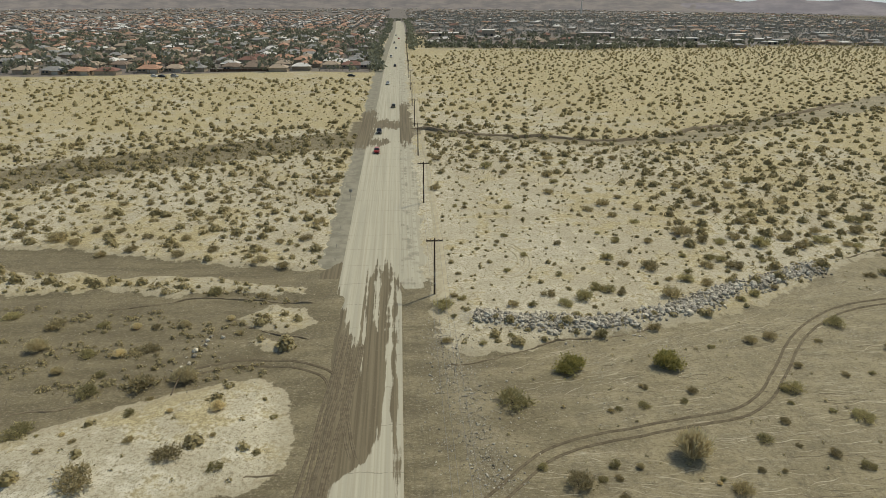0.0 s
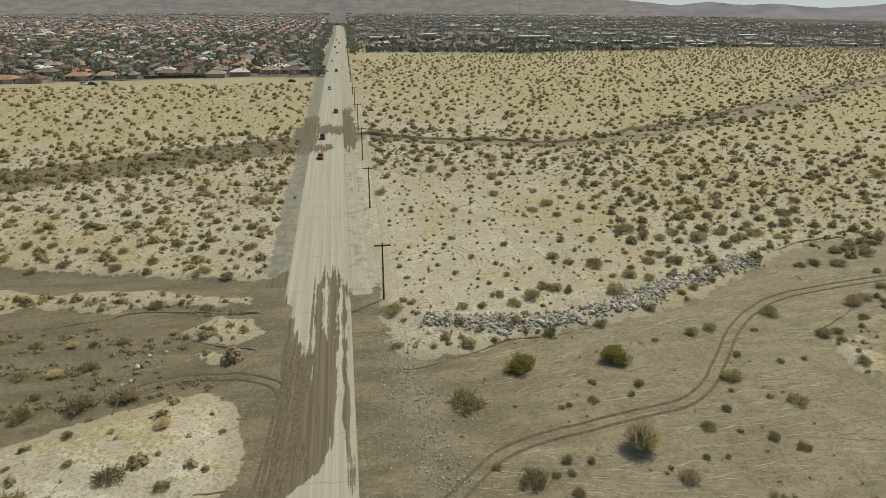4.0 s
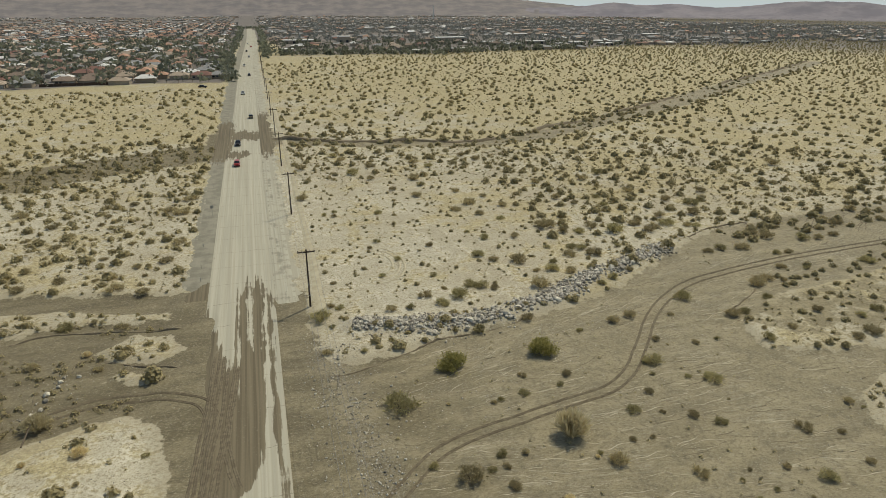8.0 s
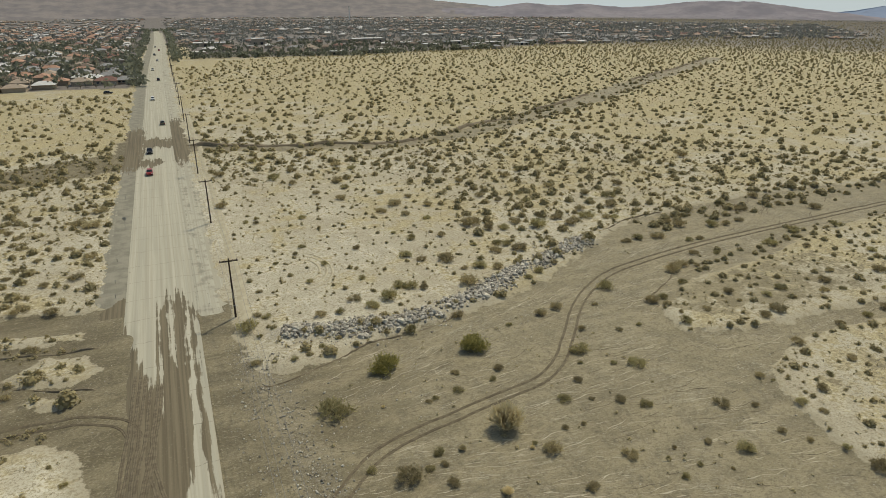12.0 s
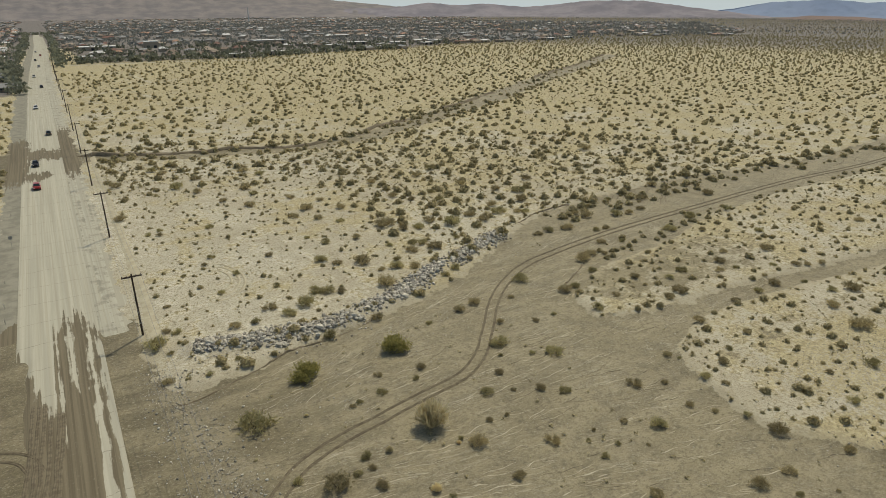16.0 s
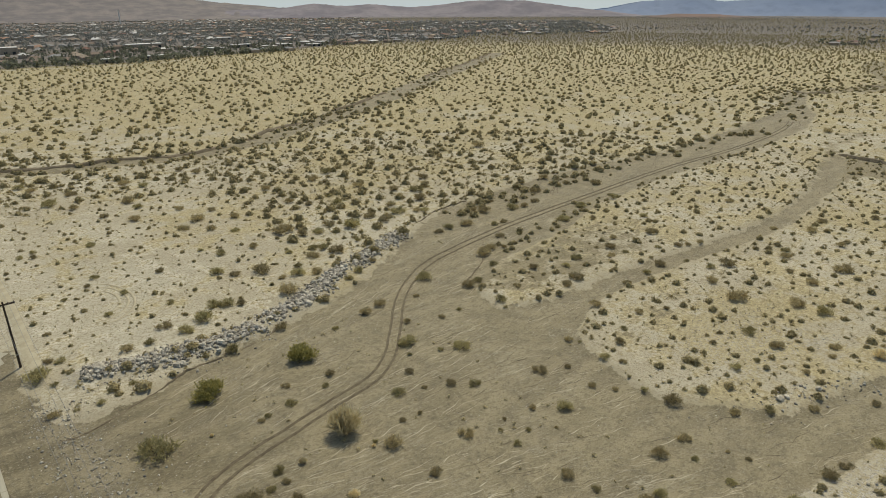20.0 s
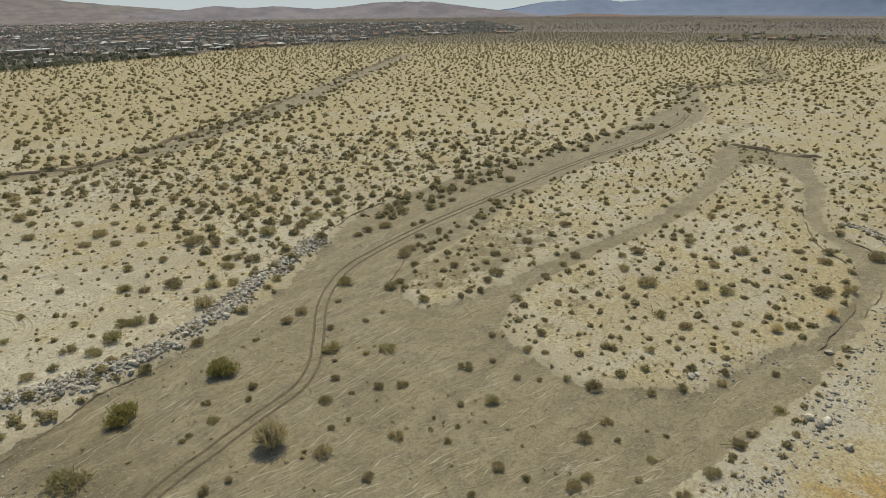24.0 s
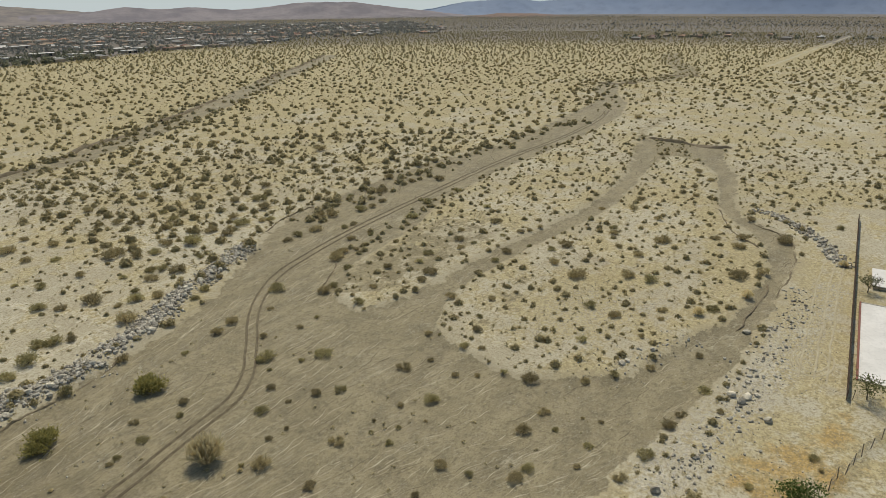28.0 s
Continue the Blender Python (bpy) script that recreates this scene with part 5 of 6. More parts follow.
def swath(name, line, profile, mat, label, step=0.7, wobble=0.0, seed=0, off=0.0, kind="structure", category="wheel track"):
    """A strip along a line with the given cross-section of (sideways, up), laid on the ground."""
    p = smooth_line(line, step)
    d = np.gradient(p, axis=0)
    d /= np.linalg.norm(d, axis=1, keepdims=True)
    side = np.stack([-d[:, 1], d[:, 0]], 1)
    r = np.random.RandomState(seed)
    wob = np.convolve(r.normal(0, 1, len(p) + 8), np.ones(9) / 9, "valid") * wobble * 3
    fade = np.minimum(1, np.minimum(np.arange(len(p)), np.arange(len(p))[::-1]) / 4)
    if category == "earth bank":
        fade = fade * np.clip(0.75 + np.convolve(r.normal(0, 1, len(p) + 4), np.ones(5) / 5, "valid") * 0.9, 0.1, 1.3)
    v = []
    for s, up in profile:
        q = p + side * (s + off + wob)[:, None] if np.ndim(wob) else p
        bed = lift(q[:, 0].copy(), q[:, 1].copy())
        on_road = (q[:, 0] > -12.2) & (q[:, 0] < -0.4)
        bed[on_road] = np.maximum(bed, road_z(q[:, 0], q[:, 1]))[on_road]
        v.append(np.stack([q[:, 0], q[:, 1], bed + up * fade + 0.03 - 0.05 * (1 - fade)], 1))
    v = np.stack(v, 1).reshape(-1, 3)
    k, n = len(profile), len(p)
    q = (np.arange(n - 1)[:, None] * k + np.arange(k - 1)[None, :]).ravel()
    return tagged(new(name, mesh(name, v, np.stack([q, q + 1, q + k + 1, q + k], 1), mat, True)), label, category, kind=kind)


RUT_SHAPE = [(-0.24, -0.03), (-0.12, 0.11), (-0.05, 0.0), (0.05, 0.0), (0.12, 0.10), (0.2, -0.03)]
for o in (-0.85, 0.85):
    swath("wheel_rut", TRACK, RUT_SHAPE, RUT, "curving wheel rut pressed into brown silt", 0.7, 0.05, 3, o)
for o in (-0.8, 0.8):
    swath("wheel_rut", [(-32, 81.5), (-25, 83.8), (-18, 83), (-13, 81), (-10.8, 78.8), (-9.6, 75)], RUT_SHAPE, RUT, "curving wheel rut pressed into brown silt", 0.7, 0.05, 4, o)
for line, offs in (([(-9.3, 91.5), (-9.9, 80), (-10.8, 67), (-11.6, 56), (-12.6, 44)], (-0.7, 0.0, 0.75)), ([(-7.1, 88), (-7.9, 76), (-8.9, 66), (-9.9, 56), (-10.9, 44)], (-0.8, 0.1, 0.7)), ([(-8.3, 72), (-7.6, 66.5), (-6.4, 60.5)], (-0.3, 0.4))):
    for k, o in enumerate(offs):
        swath("wheel_rut", line, [(-0.24, -0.03), (-0.13, 0.06), (-0.05, 0.005), (0.05, 0.005), (0.13, 0.05), (0.24, -0.03)], RUT, "straight wheel rut through wet mud on the road", 0.7, 0.07, 90 + k, o)
STEP_SHAPE = [(-0.12, -0.1), (-0.02, 0.0), (0.02, 0.2), (0.1, 0.21), (0.24, 0.06), (0.36, -0.08)]
for i, line in enumerate(([(5.2, 81.4), (9.5, 81.6), (15.9, 84), (20.7, 86), (26, 87.6), (31, 88)], [(33, 88.3), (38, 89.6), (43, 91.4)], [(-51.3, 101.8), (-45, 103.2), (-37, 105.9), (-28, 105), (-15.5, 102.3)], [(-52, 73), (-47.7, 73.4), (-43.9, 74.2)],
                          [(-26.7, 95), (-21.6, 92.6), (-15, 89.6)], [(-18.8, 59), (-15.6, 59), (-13.7, 59.6)], [(92, 117), (98, 119.6), (105, 121.6), (113, 122)], [(78, 83.8), (83.7, 86.7), (88.9, 90.5)],                           [(104, 14.2), (107, 13.6), (112, 13.4), (119, 12.9), (127, 13.4)], [(145, 18), (153, 25), (161, 29), (169, 32)], [(165, 26), (160.5, 20.5), (155.7, 14.7), (151, 12.4), (142, 11), (132, 10.6), (120, 11)])):
    swath("bank_edge", line, STEP_SHAPE, CUT, "crumbling earth edge cut by the flood", 0.5, 0.16, 30 + i, 0.0, "structure", "earth bank")
HEAD_BANKS = ([(244, 45), (241, 57), (243, 68), (246, 76)], [(392, 156), (396, 146), (400, 134)], [(450, 134), (458, 122), (462, 112)])
TALL_STEP = [(-0.5, -0.1), (-0.1, 0.05), (0.1, 0.8), (0.7, 0.85), (1.8, 0.35), (3.0, -0.08)]
for k, (lo, hi, off) in enumerate(((0, 6, 3.4), (6, 9, 5.5), (9, 12, 7.0), (12, 15, 6.5))):
    swath("bank_edge", FIELD_WASH[lo:hi], TALL_STEP, CUT, "undercut earth bank along the dry channel", 1.5, 0.5, 60 + k, off, "structure", "earth bank")
for k, line in enumerate(HEAD_BANKS):
    swath("bank_edge", line[::-1], TALL_STEP, CUT, "undercut earth bank at the head of a dry channel", 1.0, 0.4, 70 + k, 0.0, "structure", "earth bank")
p0 = [(100 + math.cos(a) * 5, 2.6 + math.sin(a) * 3) for a in np.linspace(0, 6.28, 16)]
for s in (0.7, 0.95):
    swath("wheel_rut", [(100 + (x - 100) * s, 2.6 + (y - 2.6) * s) for x, y in p0], [(-0.14, -0.02), (-0.06, 0.03), (0, 0.0), (0.06, 0.03), (0.14, -0.02)], DIRT, "circling wheel rut in pale dirt", 0.6, 0.05, 6)
for o in (-2.2, -0.6, 1.4):
    swath("wheel_rut", [(94, 2.4), (110, 3.2), (128, 4), (146, 4.4)], [(-0.16, -0.02), (-0.08, 0.04), (0, 0.0), (0.08, 0.04), (0.16, -0.02)], DIRT, "wheel rut in pale dirt beside the fence", 0.8, 0.15, 7, o)
for line, wide in (([(9, 396), (33, 429), (59, 456), (110, 500)], 1.6), ([(59, 456), (52, 516), (41, 545)], 1.4), (FAR_TRACK, 1.9), ([(720, 160), (837, 135), (960, 110)], 3.0), ([(14, 640), (90, 632), (175, 614), (260, 650)], 5.0),
                   ([(-16, 405), (-80, 402), (-200, 398), (-330, 404)], 2.5), ([(8, 97), (7.8, 130), (8.2, 180), (8, 330)], 0.9)):
    swath("dirt_track", line, [(-wide, -0.03), (-wide * 0.4, 0.06 + 0.2 * (wide > 2.8)), (wide * 0.4, 0.06 + 0.2 * (wide > 2.8)), (wide, -0.03)], DIRT, "pale dirt track across the dry plain", 3.0, 0.3, 8)
for i in range(13):
    y = 112 + i * 4.6
    swath("drain_furrow", [(0.1, y + rs.uniform(-0.4, 0.4)), (1.8, y + rs.uniform(-0.3, 0.3)), (3.6 + rs.uniform(-0.8, 0.5), y + rs.uniform(-0.7, 0.4))], [(-0.14, -0.01), (-0.06, 0.09), (0.06, 0.09), (0.14, -0.01)], RUT, "thin silt furrow across the verge", 0.5, 0.05, 50 + i, 0.0, "structure", "furrow")
for rad in (4.2, 5.6, 6.6):
    arc = [(19.5 + math.cos(a) * rad, 121 + math.sin(a) * rad * 1.5) for a in np.linspace(-1.9, 1.3, 14)]
    swath("wheel_rut", arc, [(-0.25, -0.01), (-0.1, 0.07), (0.1, 0.07), (0.25, -0.01)], DIRT, "faint circling wheel rut in pale sand", 0.6, 0.06, 66)


# ---- rills and crusts that the draining water left on the silt ----
def rills(name, count, mat, label, seed, wide, area, lengths, fan=(-25.0, 62.0), rise=0.035):
    """Thin winding ridges along the flow, joined."""
    r = np.random.RandomState(seed)
    v, f = [], []
    x0, y0 = r.uniform(area[0], area[1], count), r.uniform(area[2], area[3], count)
    ok = (mud_depth(x0, y0) > 1.5) & (swell(x0, y0, 22, seed) + 0.5 * swell(x0, y0, 9, seed + 1) > -0.1)
    pts = []
    for m, (x, y) in enumerate(zip(x0[ok], y0[ok])):
        phase, bend, turn, w = r.uniform(0, 6.28), r.uniform(0.05, 0.28), r.normal(0, 0.13), r.uniform(*wide)
        n = max(4, int(r.uniform(*lengths) / 0.5))
        for i in range(n):
            a = math.atan2(y - fan[1], x - fan[0]) * 0.8 + turn + bend * math.sin(i * 0.23 + phase) + 0.2 * math.sin(i * 0.9 + phase * 2)
            x, y = x + math.cos(a) * 0.5, y + math.sin(a) * 0.5
            pts.append((x, y, a, w * math.sin(0.15 + 2.85 * i / (n - 1)) * r.uniform(0.5, 1.3), m))
    p = np.array(pts)
    p = p[mud_depth(p[:, 0].copy(), p[:, 1].copy()) > 0.4]
    p = p[(p[:, 0] < -12.6) | (p[:, 0] > 0.4)]
    z = lift(p[:, 0].copy(), p[:, 1].copy())
    for (px, py, a, ww, m), zz in zip(p.tolist(), z.tolist()):
        nx_, ny_ = -math.sin(a) * ww, math.cos(a) * ww
        v += [(px - nx_, py - ny_, zz - 0.03), (px, py, zz + rise), (px + nx_, py + ny_, zz - 0.03)]
    near = (p[1:, 4] == p[:-1, 4]) & (np.hypot(p[1:, 0] - p[:-1, 0], p[1:, 1] - p[:-1, 1]) < 0.7)
    for i in np.nonzero(near)[0].tolist():
        k = i * 3
        f += [(k, k + 3, k + 4, k + 1), (k + 1, k + 4, k + 5, k + 2)]
    tagged(new(name, mesh(name, v, f, mat, True)), label, "silt rills", kind="stuff")


rills("pale_rills", 1700, PALE_SILT, "thin pale crusts winding over drying silt", 131, (0.04, 0.135), (12, 118, 14, 108), (1.5, 7))
rills("dark_rills", 600, RUT, "thin dark water lines winding over silt", 132, (0.05, 0.13), (8, 118, 14, 112), (2, 8))
rills("channel_rills", 420, RUT, "thin dark water lines winding up the side channels", 134, (0.1, 0.24), (110, 300, 8, 130), (4, 14), (60.0, 40.0), 0.06)
rills("west_rills", 130, RUT, "thin dark water lines winding over silt", 133, (0.08, 0.2), (-90, -13, 66, 120), (3, 11))


# ---- vehicles ----
def car_meshes(paint, tall, boxy):
    """A family car or a pick-up: one mesh for each part."""
    w, ln = 1.86, 4.8
    bm = bmesh.new()
    side = [(-2.4, 0.35), (-2.42, 0.75), (-2.25, 0.98), (-0.9, 1.06 if not boxy else 1.1), (2.05, 1.08), (2.36, 0.95), (2.4, 0.4), (1.9, 0.28), (-1.9, 0.28)]
    rows = [[bm.verts.new((x, y * (1.0 if 0.3 < y else 1), z)) for y, z in side] for x in (-w / 2, w / 2)]
    bm.faces.new(rows[0])
    bm.faces.new(rows[1][::-1])
    for i in range(len(side)):
        j = (i + 1) % len(side)
        bm.faces.new((rows[0][j], rows[0][i], rows[1][i], rows[1][j]))
    bmesh.ops.bevel(bm, geom=bm.edges[:], offset=0.07, segments=2, affect="EDGES")
    out = [("body", bm, paint, "")]
    rear = 2.0 if not boxy else 0.75
    bm = bmesh.new()
    low = [(-0.84, -1.05, 1.05), (0.84, -1.05, 1.05), (0.84, rear, 1.05), (-0.84, rear, 1.05)]
    up = [(-0.68, -0.45, tall), (0.68, -0.45, tall), (0.68, rear - 0.35, tall), (-0.68, rear - 0.35, tall)]
    a, b = [bm.verts.new(p) for p in low], [bm.verts.new(p) for p in up]
    bm.faces.new(b)
    for i in range(4):
        bm.faces.new((a[i], a[(i + 1) % 4], b[(i + 1) % 4], b[i]))
    bmesh.ops.recalc_face_normals(bm, faces=bm.faces[:])
    out.append(("window_glass", bm, PANE, "dark tinted glass"))
    out.append(("roof", box(bmesh.new(), (1.4, rear + 0.12, 0.07), (0, (rear - 0.8) / 2, tall - 0.03), 0, 0.03), paint, ""))
    if boxy:
        out.append(("cargo_bed", box(bmesh.new(), (1.5, 1.3, 0.04), (0, 1.5, 1.09)), RUBBER, "dark open cargo bed"))
    for s in (-1, 1):
        out.append(("headlight", box(bmesh.new(), (0.35, 0.08, 0.16), (s * 0.68, -2.4, 0.68), 0, 0.02), LAMP_GLASS, "clear headlight"))
        out.append(("tail_light", box(bmesh.new(), (0.22, 0.08, 0.22), (s * 0.78, 2.36, 0.72), 0, 0.02), TAIL_GLASS, "red tail light"))
        out.append(("mirror", box(bmesh.new(), (0.2, 0.1, 0.14), (s * 1.0, -0.75, 1.06), 0, 0.02), paint, ""))
    out.append(("bumper", box(bmesh.new(), (1.7, 0.14, 0.2), (0, -2.43, 0.36), 0, 0.03), RUBBER, "dark bumper"))
    return out


def car(paint, tall, boxy, x, y, turned, label):
    base = new("pickup_truck" if boxy else "car")
    for name, bm, mat, words in car_meshes(PAINTS[paint], tall, boxy):
        part(name, bm, mat, base, words)
    for sx in (-0.8, 0.8):
        for sy in (-1.5, 1.45):
            bm = tube(bmesh.new(), (sx - 0.11, sy, 0.34), (sx + 0.11, sy, 0.34), 0.34, 0.34, 16)
            wheel = part("wheel", bm, RUBBER, base, "black tyre")
            part("rim", tube(bmesh.new(), (sx - 0.125, sy, 0.34), (sx + 0.125, sy, 0.34), 0.2, 0.2, 10), STEEL, wheel, "steel rim")
    base.matrix_basis = pose(x + (float(bend(y)) if -13 < x < 0 else 0.0), y, float(drop(np.array([math.hypot(x, y)]))[0]) + 0.06, 0, 0, turned)
    return tagged(base, label, "car", "vehicles on the road")


for paint, tall, boxy, x, y, turned, label in (
        ("red", 1.62, False, -8.2, 213, 0, "red hatchback driving on the silted road"), ("black", 1.85, True, -8.2, 244, 0, "black pick-up truck driving through mud on the road"),
        ("olive", 1.75, False, -3.2, 300, 180, "dusty olive family car on the silted road"), ("white", 1.7, False, -6.9, 376, 0, "white family car on the silted road"),
        ("black", 1.7, False, -3.4, 470, 180, "black car far along the road"), ("white", 1.8, True, -7.4, 545, 0, "white pick-up truck far along the road"), ("silver", 1.65, False, -4.5, 640, 180, "silver car far along the road"),
        ("black", 1.9, False, -7.5, 720, 0, "black van far along the road"), ("red", 1.6, False, -3.6, 800, 180, "red car far along the road"), ("silver", 1.6, False, -8, 870, 0, "silver car far along the road"),
        ("white", 1.6, False, -150, 413, 60, "white car parked before a house"), ("black", 1.6, False, -145, 412, 80, "black car parked before a house"), ("silver", 1.7, False, -138, 413, 70, "silver car parked before a house"), ("black", 1.6, False, -30, 411, 90, "black car parked beside a dirt track")):
    car(paint, tall, boxy, x, y, turned, label)

# ---- road sign, fallen post ----
sign = tagged(new("road_sign"), "grey-backed road sign on a thin steel post", "road sign")
part("post", tube(bmesh.new(), (0, 0, -0.3), (0, 0, 2.6), 0.035, 0.035, 6), STEEL, sign)
part("sign_plate", box(bmesh.new(), (0.75, 0.03, 0.75), (0, 0.05, 1.9), 0, 0.01), SIGN_FACE, sign, "square metal plate")
sign.matrix_basis = pose(-13.6, 162.6, height(-13.6, 162.6), 0, 2, 4)
for x, y in ((-14.2, 128), (-14.4, 140), (-14.3, 188), (-13.9, 121)):
    marker = tagged(new("delineator_post"), "slim pale marker post at the road's edge", "marker post", "marker posts")
    part("post", box(bmesh.new(), (0.1, 0.04, 1.1), (0, 0, -0.1), 0, 0.008), DOOR, marker)
    part("reflector", box(bmesh.new(), (0.08, 0.015, 0.12), (0, -0.03, 0.82)), LAMP_GLASS, marker, "clear reflector")
    marker.matrix_basis = pose(x, y, height(x, y), 0, 0, 5)
log = tagged(new("fallen_post"), "weathered timber post leaning from the sand mound", "post")
part("shaft", tube(bmesh.new(), (0, 0, 0), (0.3, 4.2, 0.9), 0.11, 0.09, 8), BARK, log)
part("wire_end", tube(bmesh.new(), (0.28, 4.0, 0.95), (0.9, 4.4, 0.2), 0.012, 0.012, 4), WIRE, log, "loose wire")
log.matrix_basis = pose(-32.2, 75.8, height(-32.2, 75.8) + 0.1)

# ---- the fenced yard ----
A, B = Vector((91.3, -2.5)), Vector((181, 2.2))
fence = tagged(new("yard_fence"), "tall dark brown board fence along the yard", "fence")
fence.location = (A.x, A.y, 0)
span = (B - A).length
turn = math.atan2(B.y - A.y, B.x - A.x)
panel_bm = bmesh.new()
for i in range(15):
    box(panel_bm, (0.18, 0.03, 1.5 + 0.02 * (i % 3)), (0.1 + i * 0.2, 0.0, 0.06))
for z in (0.4, 1.2):
    box(panel_bm, (3.0, 0.05, 0.09), (1.5, -0.05, z))
panel_me = bpy.data.meshes.new("fence_panel")
panel_bm.to_mesh(panel_me)
panel_me.materials.append(BROWN_SLAT)
post_me = bpy.data.meshes.new("fence_post")
pb = box(bmesh.new(), (0.11, 0.11, 1.75), (0, 0, -0.15))
pb.to_mesh(post_me)
post_me.materials.append(BROWN_SLAT)
for i in range(int(span / 3) + 1):
    q = A + (B - A) * (i * 3 / span)
    z = height(q.x, q.y)
    child("fence_post", post_me, fence, "", pose(q.x - A.x, q.y - A.y, z, 0, 0, math.degrees(turn)))
    if i < int(span / 3):
        child("fence_panel", panel_me, fence, "", pose(q.x - A.x, q.y - A.y, z, 0, 0, math.degrees(turn)))

slab = tagged(new("concrete_pad"), "wide white concrete pad with a red-brown kerb", "concrete pad")
slab.matrix_basis = pose(112.5, -10.2, height(112.5, -10.2), 0, 0, math.degrees(turn))
part("pad", box(bmesh.new(), (28.6, 15, 0.28), (0, 0, -0.05), 0, 0.03), WHITE_MEMBRANE, slab)
for y in (-7.65, 7.65):
    part("kerb", box(bmesh.new(), (29.2, 0.28, 0.42), (0, y, -0.05), 0, 0.02), RED_STUCCO, slab, "thin red-brown kerb")
for x in (-14.45, 14.45):
    part("kerb", box(bmesh.new(), (0.28, 15, 0.36), (x, 0, -0.05), 0, 0.02), DOOR, slab, "thin pale kerb")
annex = tagged(new("white_shed"), "small white-roofed shed in the yard", "shed")
annex.matrix_basis = pose(139, -6.5, height(139, -6.5), 0, 0, math.degrees(turn))
part("wall", box(bmesh.new(), (9, 7, 0.8)), STUCCO, annex)
part("roof", box(bmesh.new(), (9.4, 7.4, 0.14), (0, 0, 0.8), 0, 0.03), WHITE_MEMBRANE, annex, "white roof")

wire_fence = tagged(new("wire_fence"), "leaning wire fence with rusty steel posts", "fence")
fp = [(70.5, -2.5), (73, -3.1), (74.6, -3.8), (76.8, -4.4), (79.1, -5.1), (81.5, -5.9), (84.1, -6.9), (88, -8.2), (92, -3.2)]
wire_fence.location = (fp[0][0], fp[0][1], 0)
tops = []
for i, (x, y) in enumerate(fp):
    z, lean = height(x, y), 0.25 * math.sin(i * 2.1)
    a, b = Vector((x - fp[0][0], y - fp[0][1], z - 0.2)), Vector((x - fp[0][0] + lean, y - fp[0][1] + lean * 0.5, z + 1.75))
    part("fence_post", tube(bmesh.new(), a, b, 0.045, 0.045, 6), BARK, wire_fence, "rusty post")
    tops.append((a, b))
for (a, b), (c, d) in zip(tops[:-1], tops[1:]):
    bm = bmesh.new()
    for k in np.linspace(0.15, 1.0, 7):
        tube(bm, a.lerp(b, k), c.lerp(d, k), 0.012, 0.012, 3)
    for k in np.linspace(0.1, 0.9, 7):
        tube(bm, a.lerp(c, k) + Vector((0, 0, 0.3)), b.lerp(d, k), 0.008, 0.008, 3)
    part("wire_mesh", bm, WIRE, wire_fence, "sagging wire mesh")


# ---- trees ----
def tree_meshes(seed, tall, wide, leaves, mat):
    r = np.random.RandomState(seed)
    bm = tube(bmesh.new(), (0, 0, -0.1), (0.1, 0.05, tall * 0.4), tall * 0.03, tall * 0.02, 7)
    ends = []
    for i in range(8):
        a, k = i * 0.785 + r.uniform(-0.3, 0.3), r.uniform(0.5, 1.0)
        e = (math.cos(a) * wide * 0.4 * k, math.sin(a) * wide * 0.4 * k, tall * r.uniform(0.5, 0.92))
        tube(bm, (0.1, 0.05, tall * r.uniform(0.2, 0.4)), e, tall * 0.015, tall * 0.006, 5)
        ends.append(e)
    ends.append((0, 0, tall * 0.9))
    trunk = bpy.data.meshes.new("trunk")
    bm.to_mesh(trunk)
    bm.free()
    trunk.materials.append(BARK)
    v, f = [], []
    for i in range(leaves):
        p = np.array(ends[r.randint(len(ends))]) + r.normal(0, 1, 3) * np.array([wide * 0.13, wide * 0.13, tall * 0.09])
        a, b = r.normal(0, 1, 3), r.normal(0, 1, 3)
        a /= np.linalg.norm(a)
        b -= a * (a @ b)
        b /= np.linalg.norm(b)
        s = wide * r.uniform(0.02, 0.045)
        k = len(v)
        v += [tuple(p - a * s), tuple(p - b * s * 0.5), tuple(p + a * s), tuple(p + b * s * 0.5)]
        f.append((k, k + 1, k + 2, k + 3))
    return trunk, mesh("crown", v, f, mat)


def tree(meshes, x, y, scale, label, group=""):
    base = new("tree")
    child("trunk", meshes[0], base)
    child("crown", meshes[1], base)
    base.matrix_basis = Matrix.Translation((x, y, height(x, y))) @ Matrix.Rotation(rs.uniform(0, 6.28), 4, "Z") @ Matrix.Scale(scale, 4)
    return tagged(base, label, "tree", group)


MESQUITE = leaf_material("mesquite_leaf", (0.07, 0.085, 0.03), (0.15, 0.16, 0.06))
tree(tree_meshes(71, 3.4, 4.2, 700, MESQUITE), 93, -4.8, 1.0, "thin grey-green desert tree beside the yard fence")
tree(tree_meshes(72, 3.2, 4.0, 700, MESQUITE), 132, -2.6, 1.0, "thin grey-green desert tree inside the yard")
tree(tree_meshes(73, 2.4, 4.6, 1500, leaf_material("lush_leaf", (0.06, 0.095, 0.02), (0.12, 0.17, 0.04))), 66.5, -0.2, 1.0, "dense bright green low tree on dry grass")


